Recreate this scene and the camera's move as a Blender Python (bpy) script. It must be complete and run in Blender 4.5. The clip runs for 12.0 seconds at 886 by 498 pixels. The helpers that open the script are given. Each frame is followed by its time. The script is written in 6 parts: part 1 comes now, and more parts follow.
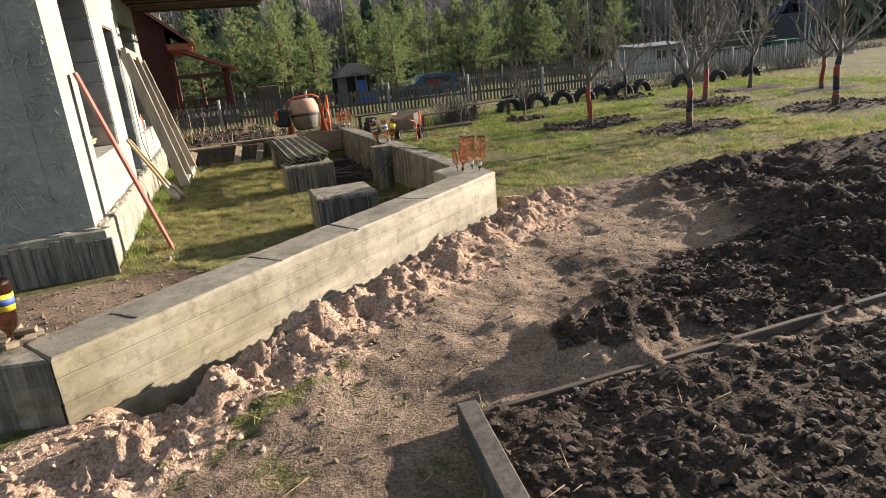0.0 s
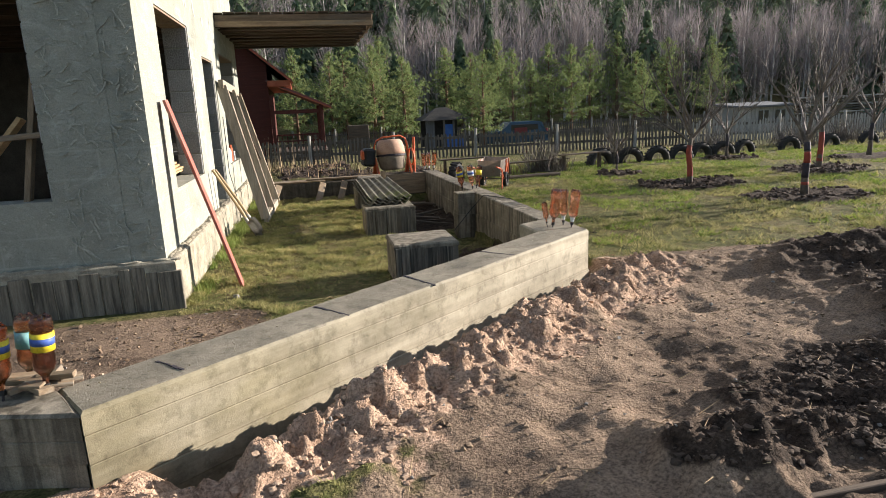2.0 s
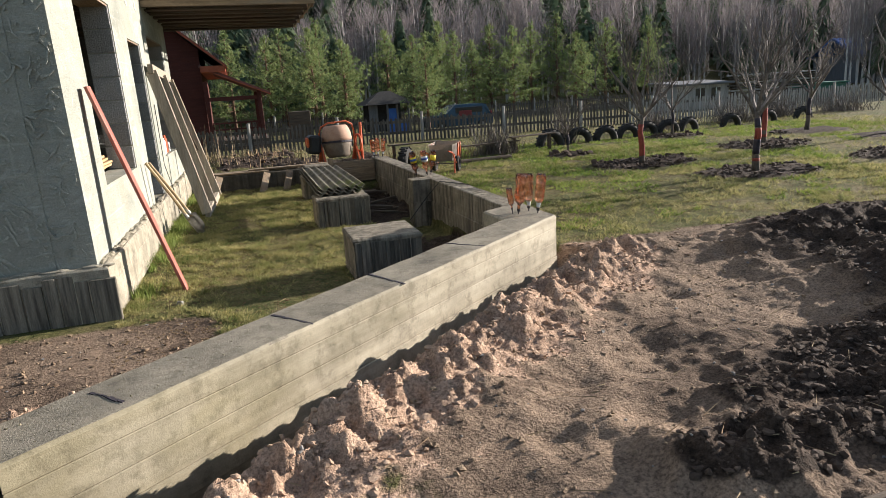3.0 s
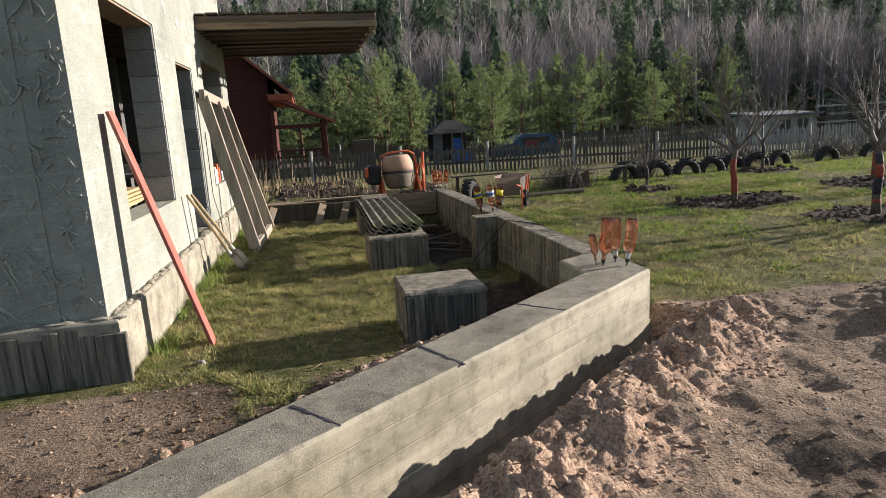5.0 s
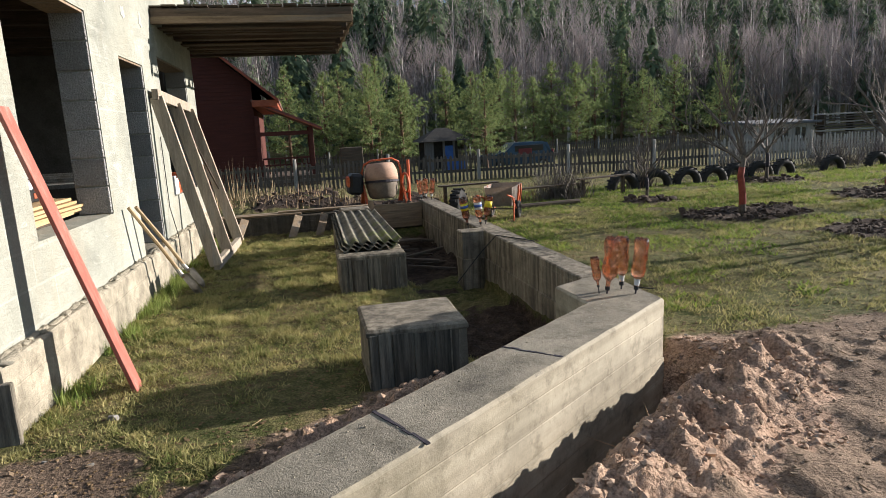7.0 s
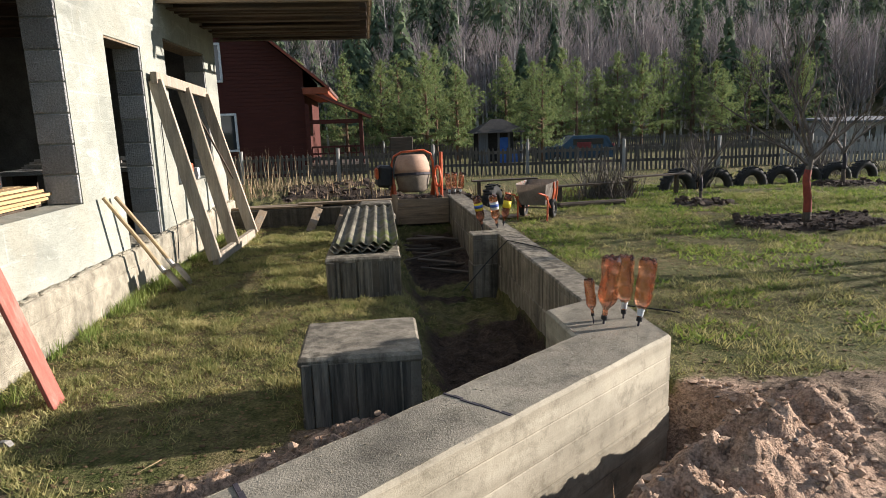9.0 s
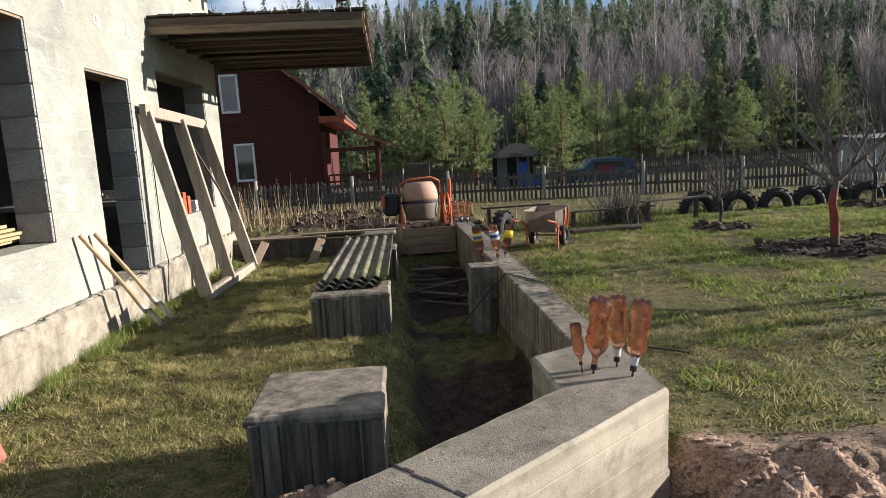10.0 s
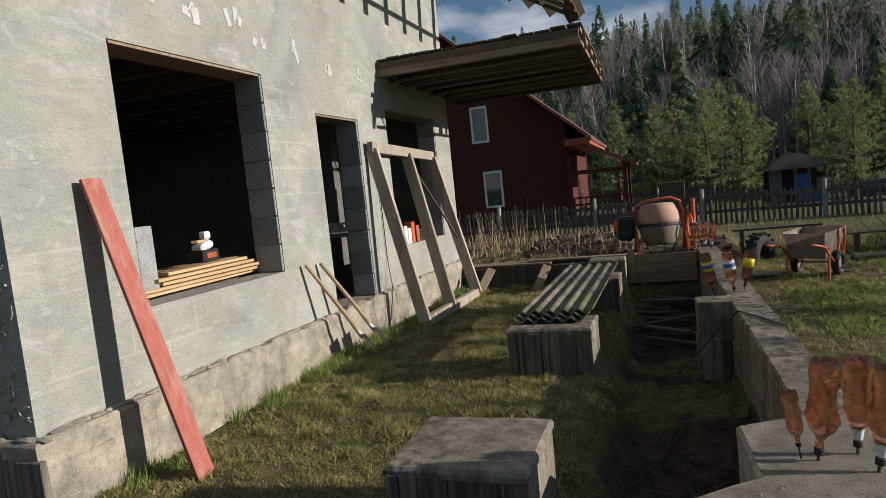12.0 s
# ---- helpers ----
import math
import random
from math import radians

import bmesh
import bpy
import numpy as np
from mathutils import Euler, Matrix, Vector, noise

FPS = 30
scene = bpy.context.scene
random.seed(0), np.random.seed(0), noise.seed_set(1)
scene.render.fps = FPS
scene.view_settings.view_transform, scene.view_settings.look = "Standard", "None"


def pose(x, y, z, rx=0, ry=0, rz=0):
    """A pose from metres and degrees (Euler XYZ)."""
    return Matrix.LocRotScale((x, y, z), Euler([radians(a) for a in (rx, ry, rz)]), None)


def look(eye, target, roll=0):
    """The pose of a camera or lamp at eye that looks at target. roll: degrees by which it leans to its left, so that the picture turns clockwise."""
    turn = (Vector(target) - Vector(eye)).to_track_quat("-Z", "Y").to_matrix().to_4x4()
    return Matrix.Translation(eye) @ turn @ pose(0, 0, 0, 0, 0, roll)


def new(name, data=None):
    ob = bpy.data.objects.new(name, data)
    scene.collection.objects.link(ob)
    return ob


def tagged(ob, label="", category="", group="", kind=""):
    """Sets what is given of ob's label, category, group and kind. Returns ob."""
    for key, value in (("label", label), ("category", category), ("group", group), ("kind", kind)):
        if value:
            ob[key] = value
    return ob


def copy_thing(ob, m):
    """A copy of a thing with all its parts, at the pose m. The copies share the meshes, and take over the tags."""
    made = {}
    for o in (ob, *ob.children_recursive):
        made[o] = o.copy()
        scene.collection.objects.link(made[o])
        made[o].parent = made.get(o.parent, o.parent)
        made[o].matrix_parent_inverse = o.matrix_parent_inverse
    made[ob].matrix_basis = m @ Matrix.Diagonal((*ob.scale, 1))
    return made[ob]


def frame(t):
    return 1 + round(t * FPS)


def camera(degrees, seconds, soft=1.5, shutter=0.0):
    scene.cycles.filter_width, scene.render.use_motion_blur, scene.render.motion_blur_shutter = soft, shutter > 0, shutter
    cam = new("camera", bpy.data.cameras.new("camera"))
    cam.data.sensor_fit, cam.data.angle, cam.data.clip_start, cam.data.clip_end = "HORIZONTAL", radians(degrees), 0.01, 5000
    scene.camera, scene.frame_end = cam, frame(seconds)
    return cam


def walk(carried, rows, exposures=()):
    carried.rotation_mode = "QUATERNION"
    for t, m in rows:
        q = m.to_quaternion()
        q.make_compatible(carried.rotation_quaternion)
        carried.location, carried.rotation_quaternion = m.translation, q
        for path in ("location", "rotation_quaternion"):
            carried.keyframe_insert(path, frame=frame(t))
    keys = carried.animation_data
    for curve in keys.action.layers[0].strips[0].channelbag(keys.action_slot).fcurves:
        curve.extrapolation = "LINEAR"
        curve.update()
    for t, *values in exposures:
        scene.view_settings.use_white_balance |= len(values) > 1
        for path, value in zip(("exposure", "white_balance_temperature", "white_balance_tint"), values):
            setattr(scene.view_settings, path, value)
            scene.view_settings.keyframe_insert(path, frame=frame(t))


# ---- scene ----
cam = camera(70.3, 12.0, soft=0.45)
METRES, EYE, TILT, LEAN, TURN = 5.576, 1.5, 0.0, 0.0, -19.1
ROWS = [
    (0.0, 0.0, 0.0, 0.0, -1.61, -17.12, 5.25),
    (0.5, -0.0173, 0.0045, -0.0016, -2.48, -16.54, 5.09),
    (1.0, -0.0164, 0.0297, -0.0052, 0.21, -18.84, 7.38),
    (1.5, -0.0012, 0.0672, -0.0017, 8.62, -13.5, 4.57),
    (2.0, -0.0165, 0.1027, -0.0047, 6.14, -12.58, 2.46),
    (2.5, -0.0528, 0.1327, -0.0069, 1.48, -13.9, 1.89),
    (3.0, -0.0527, 0.1731, -0.0067, 0.83, -14.26, 3.48),
    (3.5, -0.0441, 0.2253, -0.0053, 3.24, -12.36, 3.25),
    (5.5, -0.0824, 0.3974, -0.0134, 6.77, -11.38, 3.21),
    (6.0, -0.1098, 0.4386, -0.0261, -0.78, -13.32, 3.94),
    (6.5, -0.1059, 0.4757, -0.025, -1.33, -13.03, 2.22),
    (7.0, -0.0602, 0.5159, -0.0205, 6.11, -10.64, 2.98),
    (9.0, 0.0313, 0.6627, -0.0243, 12.07, -11.21, 1.88),
    (9.5, 0.0582, 0.6927, -0.0311, 13.01, -12.93, 3.57),
    (10.0, 0.0715, 0.742, -0.0225, 14.26, -8.9, 3.02),
    (10.5, 0.0878, 0.7667, -0.0224, 16.52, -6.56, 3.43),
    (11.0, 0.1244, 0.7854, -0.0207, 29.96, -4.1, 6.57),
    (11.5, 0.132, 0.8071, -0.0256, 38.18, -7.22, 8.79),
    (12.0, 0.1252, 0.843, -0.0261, 37.38, -5.04, 5.88),
]
walk(cam, [(t, pose(0, 0, EYE, TILT, LEAN, TURN) @ pose(METRES * x, METRES * y, METRES * z, 90 + pitch, roll, yaw)) for t, x, y, z, yaw, pitch, roll in ROWS],
     exposures=[(0.0, 1.4, 6950, 11), (2.5, 1.2, 6650, 10), (5.5, 1.0, 6500, 10), (9.5, 1.05, 6500, 11), (10.5, 1.0, 6400, 12), (11.0, 0.48, 6400, 11), (11.5, 0.22, 6400, 11), (12.0, 0.2, 6400, 11)])

# ---------------- light ----------------
SUN_EL, SUN_AZ = 14.5, 83.5          # degrees above the ground; clockwise from +y
world = bpy.data.worlds.new("world")
scene.world = world
world.use_nodes = True
wn = world.node_tree
sky = wn.nodes.new("ShaderNodeTexSky")
sky.sky_type = "NISHITA"
sky.sun_disc = False
sky.sun_elevation = radians(SUN_EL)
sky.sun_rotation = radians(SUN_AZ)
sky.air_density, sky.dust_density, sky.ozone_density = 1.1, 0.1, 3.5
wn.nodes["Background"].inputs["Strength"].default_value = 0.067
wtc = wn.nodes.new("ShaderNodeTexCoord")
wmp = wn.nodes.new("ShaderNodeMapping")
wmp.inputs["Scale"].default_value = (1.0, 1.0, 3.2)
wmp.inputs["Location"].default_value = (0.9, 0.4, 0.2)
wno = wn.nodes.new("ShaderNodeTexNoise")
wno.inputs["Scale"].default_value, wno.inputs["Detail"].default_value, wno.inputs["Roughness"].default_value = 2.1, 7, 0.55
wrp = wn.nodes.new("ShaderNodeValToRGB")
wrp.color_ramp.elements[0].position, wrp.color_ramp.elements[1].position = 0.50, 0.68
wmx = wn.nodes.new("ShaderNodeMix")
wmx.data_type = "RGBA"
wmx.inputs[7].default_value = (9.5, 9.8, 10.5, 1)
wn.links.new(wtc.outputs["Generated"], wmp.inputs[0])
wn.links.new(wmp.outputs[0], wno.inputs["Vector"])
wn.links.new(wno.outputs[0], wrp.inputs[0])
wn.links.new(wrp.outputs[0], wmx.inputs[0])
wn.links.new(sky.outputs[0], wmx.inputs[6])
wn.links.new(wmx.outputs[2], wn.nodes["Background"].inputs["Color"])
sun_data = bpy.data.lights.new("sun", "SUN")
sun_data.energy, sun_data.angle, sun_data.color = 5.4, radians(0.5), (1.0, 0.925, 0.855)
sun = new("sun", sun_data)
_e, _a = radians(SUN_EL), radians(SUN_AZ)
SUN_DIR = Vector((math.cos(_e) * math.sin(_a), math.cos(_e) * math.cos(_a), math.sin(_e)))
sun.matrix_world = look(SUN_DIR * 60, (0, 0, 0))

# ---------------- materials ----------------


def ramp(nt, fac, stops):
    n = nt.nodes.new("ShaderNodeValToRGB")
    while len(n.color_ramp.elements) < len(stops):
        n.color_ramp.elements.new(0.5)
    for e, (p, c) in zip(n.color_ramp.elements, stops):
        e.position, e.color = p, (*c, 1)
    nt.links.new(fac, n.inputs[0])
    return n.outputs[0]


def noise_tex(nt, scale, detail=4, rough=0.6, stretch=None, kind="Object", dist=0.0):
    tc = nt.nodes.new("ShaderNodeTexCoord")
    src = tc.outputs[kind]
    if stretch:
        m = nt.nodes.new("ShaderNodeMapping")
        m.inputs["Scale"].default_value = stretch
        nt.links.new(src, m.inputs[0])
        src = m.outputs[0]
    n = nt.nodes.new("ShaderNodeTexNoise")
    n.inputs["Scale"].default_value, n.inputs["Detail"].default_value = scale, detail
    n.inputs["Roughness"].default_value, n.inputs["Distortion"].default_value = rough, dist
    nt.links.new(src, n.inputs["Vector"])
    return n.outputs[0]


def mix(nt, fac, a, b, mode="MIX"):
    n = nt.nodes.new("ShaderNodeMix")
    n.data_type, n.blend_type = "RGBA", mode
    for s, v in ((n.inputs[0], fac), (n.inputs[6], a), (n.inputs[7], b)):
        if isinstance(v, (int, float)):
            s.default_value = v
        elif isinstance(v, tuple):
            s.default_value = (*v, 1)
        else:
            nt.links.new(v, s)
    return n.outputs[2]


def bumped(nt, bsdf, h, strength, dist):
    b = nt.nodes.new("ShaderNodeBump")
    b.inputs["Strength"].default_value, b.inputs["Distance"].default_value = strength, dist
    nt.links.new(h, b.inputs["Height"])
    nt.links.new(b.outputs[0], bsdf.inputs["Normal"])
    return b


def material(name, c1, c2, c3=None, scale=6, fine=60, rough=0.9, metal=0.0, bump=0.4, dist=0.01, stretch=None, vary=0.0, spec=0.3):
    m = bpy.data.materials.new(name)
    m.use_nodes = True
    nt = m.node_tree
    b = nt.nodes["Principled BSDF"]
    b.inputs["Roughness"].default_value, b.inputs["Metallic"].default_value = rough, metal
    b.inputs["Specular IOR Level"].default_value = spec
    n1 = noise_tex(nt, scale, 5, 0.65, stretch)
    n2 = noise_tex(nt, fine, 3, 0.6, stretch)
    col = ramp(nt, n1, [(0.32, c1), (0.68, c2)])
    if c3:
        col = mix(nt, ramp(nt, noise_tex(nt, scale * 0.37, 4, 0.7, stretch), [(0.52, (0, 0, 0)), (0.68, (1, 1, 1))]), col, c3)
    col = mix(nt, 0.55, col, ramp(nt, n2, [(0.3, (0.45, 0.45, 0.45)), (0.7, (1, 1, 1))]), "MULTIPLY")
    if vary:
        oi = nt.nodes.new("ShaderNodeObjectInfo")
        v = ramp(nt, oi.outputs["Random"], [(0, (1 - vary,) * 3), (1, (1, 1, 1))])
        col = mix(nt, 1.0, col, v, "MULTIPLY")
    nt.links.new(col, b.inputs["Base Color"])
    if bump:
        bumped(nt, b, n2, bump, dist)
    return m


def plaster_material():
    m = bpy.data.materials.new("plaster")
    m.use_nodes = True
    nt = m.node_tree
    b = nt.nodes["Principled BSDF"]
    b.inputs["Roughness"].default_value = 0.9
    b.inputs["Specular IOR Level"].default_value = 0.2
    big = noise_tex(nt, 1.3, 5, 0.6, dist=0.6)
    col = ramp(nt, big, [(0.3, (0.245, 0.25, 0.215)), (0.5, (0.335, 0.34, 0.29)), (0.7, (0.41, 0.405, 0.345))])
    trowel = noise_tex(nt, 5, 5, 0.7, (1, 1, 2.2), dist=1.6)
    scrape = ramp(nt, trowel, [(0.60, (0, 0, 0)), (0.70, (1, 1, 1))])
    col = mix(nt, scrape, col, (0.44, 0.44, 0.385))
    wash = ramp(nt, noise_tex(nt, 3.1, 4, 0.55, (1, 1, 1.5), dist=0.4), [(0.50, (0, 0, 0)), (0.56, (0.55, 0.55, 0.55))])
    col = mix(nt, wash, col, (0.30, 0.305, 0.26))
    # pale smears of skim coat
    skim = ramp(nt, noise_tex(nt, 1.9, 6, 0.72, (1, 0.7, 1.3), dist=1.8), [(0.55, (0, 0, 0)), (0.66, (0.5, 0.5, 0.5)), (0.72, (0.75, 0.75, 0.75))])
    col = mix(nt, skim, col, (0.49, 0.485, 0.44))
    stain = ramp(nt, noise_tex(nt, 0.8, 5, 0.7, (1, 1, 0.6), dist=0.8), [(0.50, (0, 0, 0)), (0.64, (0.55, 0.55, 0.55))])
    col = mix(nt, stain, col, (0.345, 0.325, 0.255))
    fine = noise_tex(nt, 90, 3, 0.6)
    col = mix(nt, 0.45, col, ramp(nt, fine, [(0.3, (0.55, 0.55, 0.55)), (0.7, (1, 1, 1))]), "MULTIPLY")
    col = mix(nt, 0.5, col, ramp(nt, noise_tex(nt, 24, 5, 0.75, dist=1.0), [(0.32, (0.75, 0.75, 0.75)), (0.5, (1, 1, 1))]), "MULTIPLY")
    # courses of blocks that show through the coat
    tc = nt.nodes.new("ShaderNodeTexCoord")
    sep = nt.nodes.new("ShaderNodeSeparateXYZ")
    nt.links.new(tc.outputs["Object"], sep.inputs[0])
    add = nt.nodes.new("ShaderNodeMath")
    nt.links.new(sep.outputs[0], add.inputs[0])
    nt.links.new(sep.outputs[1], add.inputs[1])
    cmb = nt.nodes.new("ShaderNodeCombineXYZ")
    nt.links.new(add.outputs[0], cmb.inputs[0])
    nt.links.new(sep.outputs[2], cmb.inputs[1])
    br = nt.nodes.new("ShaderNodeTexBrick")
    br.inputs["Scale"].default_value = 1.0
    br.inputs["Brick Width"].default_value, br.inputs["Row Height"].default_value = 0.6, 0.25
    br.inputs["Mortar Size"].default_value, br.inputs["Mortar Smooth"].default_value = 0.012, 0.6
    nt.links.new(cmb.outputs[0], br.inputs["Vector"])
    patch = ramp(nt, noise_tex(nt, 0.9, 3, 0.5), [(0.48, (0, 0, 0)), (0.68, (0.24, 0.24, 0.24))])
    jf = mix(nt, 1.0, br.outputs["Fac"], patch, "MULTIPLY")
    col = mix(nt, jf, col, (0.53, 0.53, 0.47))
    nt.links.new(col, b.inputs["Base Color"])
    hsum = mix(nt, 0.2, trowel, fine)
    hsum = mix(nt, 0.4, hsum, noise_tex(nt, 11, 5, 0.75, (1, 1, 1.6), dist=1.4))
    bumped(nt, b, hsum, 0.9, 0.03)
    return m


def concrete_material(name, c1, c2, streak=0.5, scale=2.0, bump=0.5, boards=False, grain=0.75, holes=0.35):
    m = bpy.data.materials.new(name)
    m.use_nodes = True
    nt = m.node_tree
    b = nt.nodes["Principled BSDF"]
    b.inputs["Roughness"].default_value = 0.88
    b.inputs["Specular IOR Level"].default_value = 0.25
    col = ramp(nt, noise_tex(nt, scale, 6, 0.65), [(0.3, c1), (0.7, c2)])
    st = noise_tex(nt, 3.4, 4, 0.6, (3.6, 3.6, 0.18))
    gate = ramp(nt, noise_tex(nt, 1.1, 3, 0.6), [(0.36, (0.45 * streak,) * 3), (0.58, (streak,) * 3)])
    col = mix(nt, gate, col, ramp(nt, st, [(0.42, (0.22, 0.21, 0.19)), (0.58, (1, 1, 1))]), "MULTIPLY")
    if boards:
        bd = noise_tex(nt, 1.4, 4, 0.6, (0.35, 0.35, 8))
        col = mix(nt, 0.5, col, ramp(nt, bd, [(0.36, (0.5, 0.48, 0.44)), (0.6, (1, 1, 1))]), "MULTIPLY")
    fine = noise_tex(nt, 110, 3, 0.7)
    col = mix(nt, grain, col, ramp(nt, fine, [(0.32, (0.4, 0.4, 0.4)), (0.62, (1, 1, 1))]), "MULTIPLY")
    blot = ramp(nt, noise_tex(nt, 8, 5, 0.75), [(0.34, (0.45, 0.44, 0.42)), (0.5, (1, 1, 1))])
    col = mix(nt, 0.6, col, blot, "MULTIPLY")
    pit = nt.nodes.new("ShaderNodeTexVoronoi")
    pit.inputs["Scale"].default_value = 38
    tc = nt.nodes.new("ShaderNodeTexCoord")
    nt.links.new(tc.outputs["Object"], pit.inputs["Vector"])
    pits = ramp(nt, pit.outputs["Distance"], [(0.06, (0.35, 0.35, 0.35)), (0.16, (1, 1, 1))])
    col = mix(nt, holes, col, pits, "MULTIPLY")
    if boards:
        # olive damp stain over the older end of the wall
        sx = nt.nodes.new("ShaderNodeSeparateXYZ")
        nt.links.new(tc.outputs["Object"], sx.inputs[0])
        ma = nt.nodes.new("ShaderNodeMath")
        ma.operation = "MULTIPLY_ADD"
        ma.inputs[1].default_value = 0.16
        nt.links.new(sx.outputs[0], ma.inputs[0])
        nt.links.new(noise_tex(nt, 1.3, 5, 0.65, (1, 1, 2.5)), ma.inputs[2])
        col = mix(nt, 1.0, col, ramp(nt, ma.outputs[0], [(0.30, (0.58, 0.57, 0.49)), (0.72, (1, 1, 1))]), "MULTIPLY")
    nt.links.new(col, b.inputs["Base Color"])
    h = mix(nt, 0.35, fine, noise_tex(nt, 26, 5, 0.75))
    bumped(nt, b, h, bump, 0.02)
    return m


def ground_material():
    m = bpy.data.materials.new("ground")
    m.use_nodes = True
    nt = m.node_tree
    b = nt.nodes["Principled BSDF"]
    b.inputs["Roughness"].default_value = 0.97
    b.inputs["Specular IOR Level"].default_value = 0.12
    at = nt.nodes.new("ShaderNodeAttribute")
    at.attribute_name = "zone"
    sep = nt.nodes.new("ShaderNodeSeparateColor")
    nt.links.new(at.outputs["Color"], sep.inputs[0])
    n1 = noise_tex(nt, 0.9, 6, 0.65)
    n2 = noise_tex(nt, 9, 5, 0.7)
    n3 = noise_tex(nt, 55, 3, 0.7)
    g1 = ramp(nt, n1, [(0.38, (0.055, 0.080, 0.017)), (0.5, (0.105, 0.105, 0.034)), (0.64, (0.19, 0.145, 0.075))])
    grass = mix(nt, 0.45, g1, ramp(nt, n2, [(0.36, (0.035, 0.034, 0.016)), (0.48, (0.13, 0.115, 0.05)), (0.62, (0.27, 0.21, 0.115))]))
    sand = ramp(nt, n2, [(0.34, (0.29, 0.185, 0.125)), (0.5, (0.42, 0.285, 0.20)), (0.66, (0.51, 0.355, 0.255))])
    soil = ramp(nt, n2, [(0.34, (0.022, 0.016, 0.012)), (0.66, (0.09, 0.063, 0.046))])
    tan = mix(nt, 0.5, ramp(nt, n2, [(0.34, (0.10, 0.07, 0.05)), (0.66, (0.27, 0.192, 0.134))]), ramp(nt, n1, [(0.42, (0.095, 0.068, 0.050)), (0.56, (0.34, 0.245, 0.172))]))
    edge = nt.nodes.new("ShaderNodeMath")
    edge.operation = "MULTIPLY_ADD"
    edge.inputs[1].default_value, edge.inputs[2].default_value = 0.9, -0.45
    nt.links.new(n2, edge.inputs[0])

    def sharp(s):
        a = nt.nodes.new("ShaderNodeMath")
        nt.links.new(s, a.inputs[0])
        nt.links.new(edge.outputs[0], a.inputs[1])
        return ramp(nt, a.outputs[0], [(0.38, (0, 0, 0)), (0.62, (1, 1, 1))])
    col = mix(nt, sharp(sep.outputs[2]), grass, tan)
    col = mix(nt, sharp(sep.outputs[1]), col, soil)
    col = mix(nt, sharp(sep.outputs[0]), col, sand)
    col = mix(nt, 0.85, col, ramp(nt, n3, [(0.34, (0.35, 0.35, 0.35)), (0.62, (1.15, 1.15, 1.15))]), "MULTIPLY")
    nt.links.new(col, b.inputs["Base Color"])
    h = mix(nt, 0.4, mix(nt, 0.5, n3, noise_tex(nt, 26, 4, 0.75)), n2)
    bumped(nt, b, h, 1.0, 0.05)
    return m


def bottle_material(name, tint):
    m = bpy.data.materials.new(name)
    m.use_nodes = True
    nt = m.node_tree
    b = nt.nodes["Principled BSDF"]
    b.inputs["Base Color"].default_value = (*tint, 1)
    b.inputs["Roughness"].default_value = 0.06
    b.inputs["IOR"].default_value = 1.45
    b.inputs["Transmission Weight"].default_value = 1.0
    bumped(nt, b, noise_tex(nt, 34, 3, 0.6, dist=0.8), 0.45, 0.02)
    return m


def glass_material():
    m = bpy.data.materials.new("window_glass")
    m.use_nodes = True
    b = m.node_tree.nodes["Principled BSDF"]
    b.inputs["Base Color"].default_value = (0.02, 0.025, 0.03, 1)
    b.inputs["Roughness"].default_value = 0.04
    b.inputs["Specular IOR Level"].default_value = 0.8
    return m




def leafy(name, c1, c2, scale):
    """Thin leaves, needles and twigs that let some light through."""
    m = bpy.data.materials.new(name)
    m.use_nodes = True
    nt = m.node_tree
    b = nt.nodes["Principled BSDF"]
    b.inputs["Roughness"].default_value = 0.75
    b.inputs["Specular IOR Level"].default_value = 0.2
    geo = nt.nodes.new("ShaderNodeNewGeometry")
    a = mix(nt, 0.5, ramp(nt, noise_tex(nt, scale, 4, 0.6), [(0.35, c1), (0.65, c2)]), ramp(nt, geo.outputs["Random Per Island"], [(0.0, c1), (1.0, c2)]))
    nt.links.new(a, b.inputs["Base Color"])
    tr = nt.nodes.new("ShaderNodeBsdfTranslucent")
    nt.links.new(a, tr.inputs["Color"])
    ms = nt.nodes.new("ShaderNodeMixShader")
    ms.inputs[0].default_value = 0.35
    nt.links.new(b.outputs[0], ms.inputs[1])
    nt.links.new(tr.outputs[0], ms.inputs[2])
    nt.links.new(ms.outputs[0], nt.nodes["Material Output"].inputs["Surface"])
    return m


M_GROUND = ground_material()
M_PLASTER = plaster_material()
M_PLINTH = concrete_material("plinth_concrete", (0.25, 0.222, 0.17), (0.54, 0.485, 0.375), 0.12, 5.0, 0.9, False, 0.5, 0.15)
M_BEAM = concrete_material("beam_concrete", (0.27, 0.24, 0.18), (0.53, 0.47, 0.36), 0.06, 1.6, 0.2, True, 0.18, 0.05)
# same concrete for the wall's top, weaker grazing sun painted in as darker colour
M_BEAM_SHADED = concrete_material("beam_concrete_shaded", (0.15, 0.133, 0.103), (0.34, 0.30, 0.23), 0.05, 2.6, 0.5, False, 0.45, 0.1)
M_BLOCKC = concrete_material("pier_concrete", (0.17, 0.148, 0.115), (0.37, 0.32, 0.245), 0.9, 3.0, 0.5, False, 0.45, 0.1)
M_PIERBOARD = material("pier_streaks", (0.085, 0.075, 0.06), (0.33, 0.29, 0.225), (0.06, 0.055, 0.045), 5, 70, 0.95, 0, 0.6, 0.01, (5, 5, 0.35), vary=0.55)
M_AAC = material("block_grey", (0.36, 0.36, 0.345), (0.52, 0.515, 0.50), (0.40, 0.39, 0.37), 7, 60, 0.95, 0, 0.9, 0.02, vary=0.4)
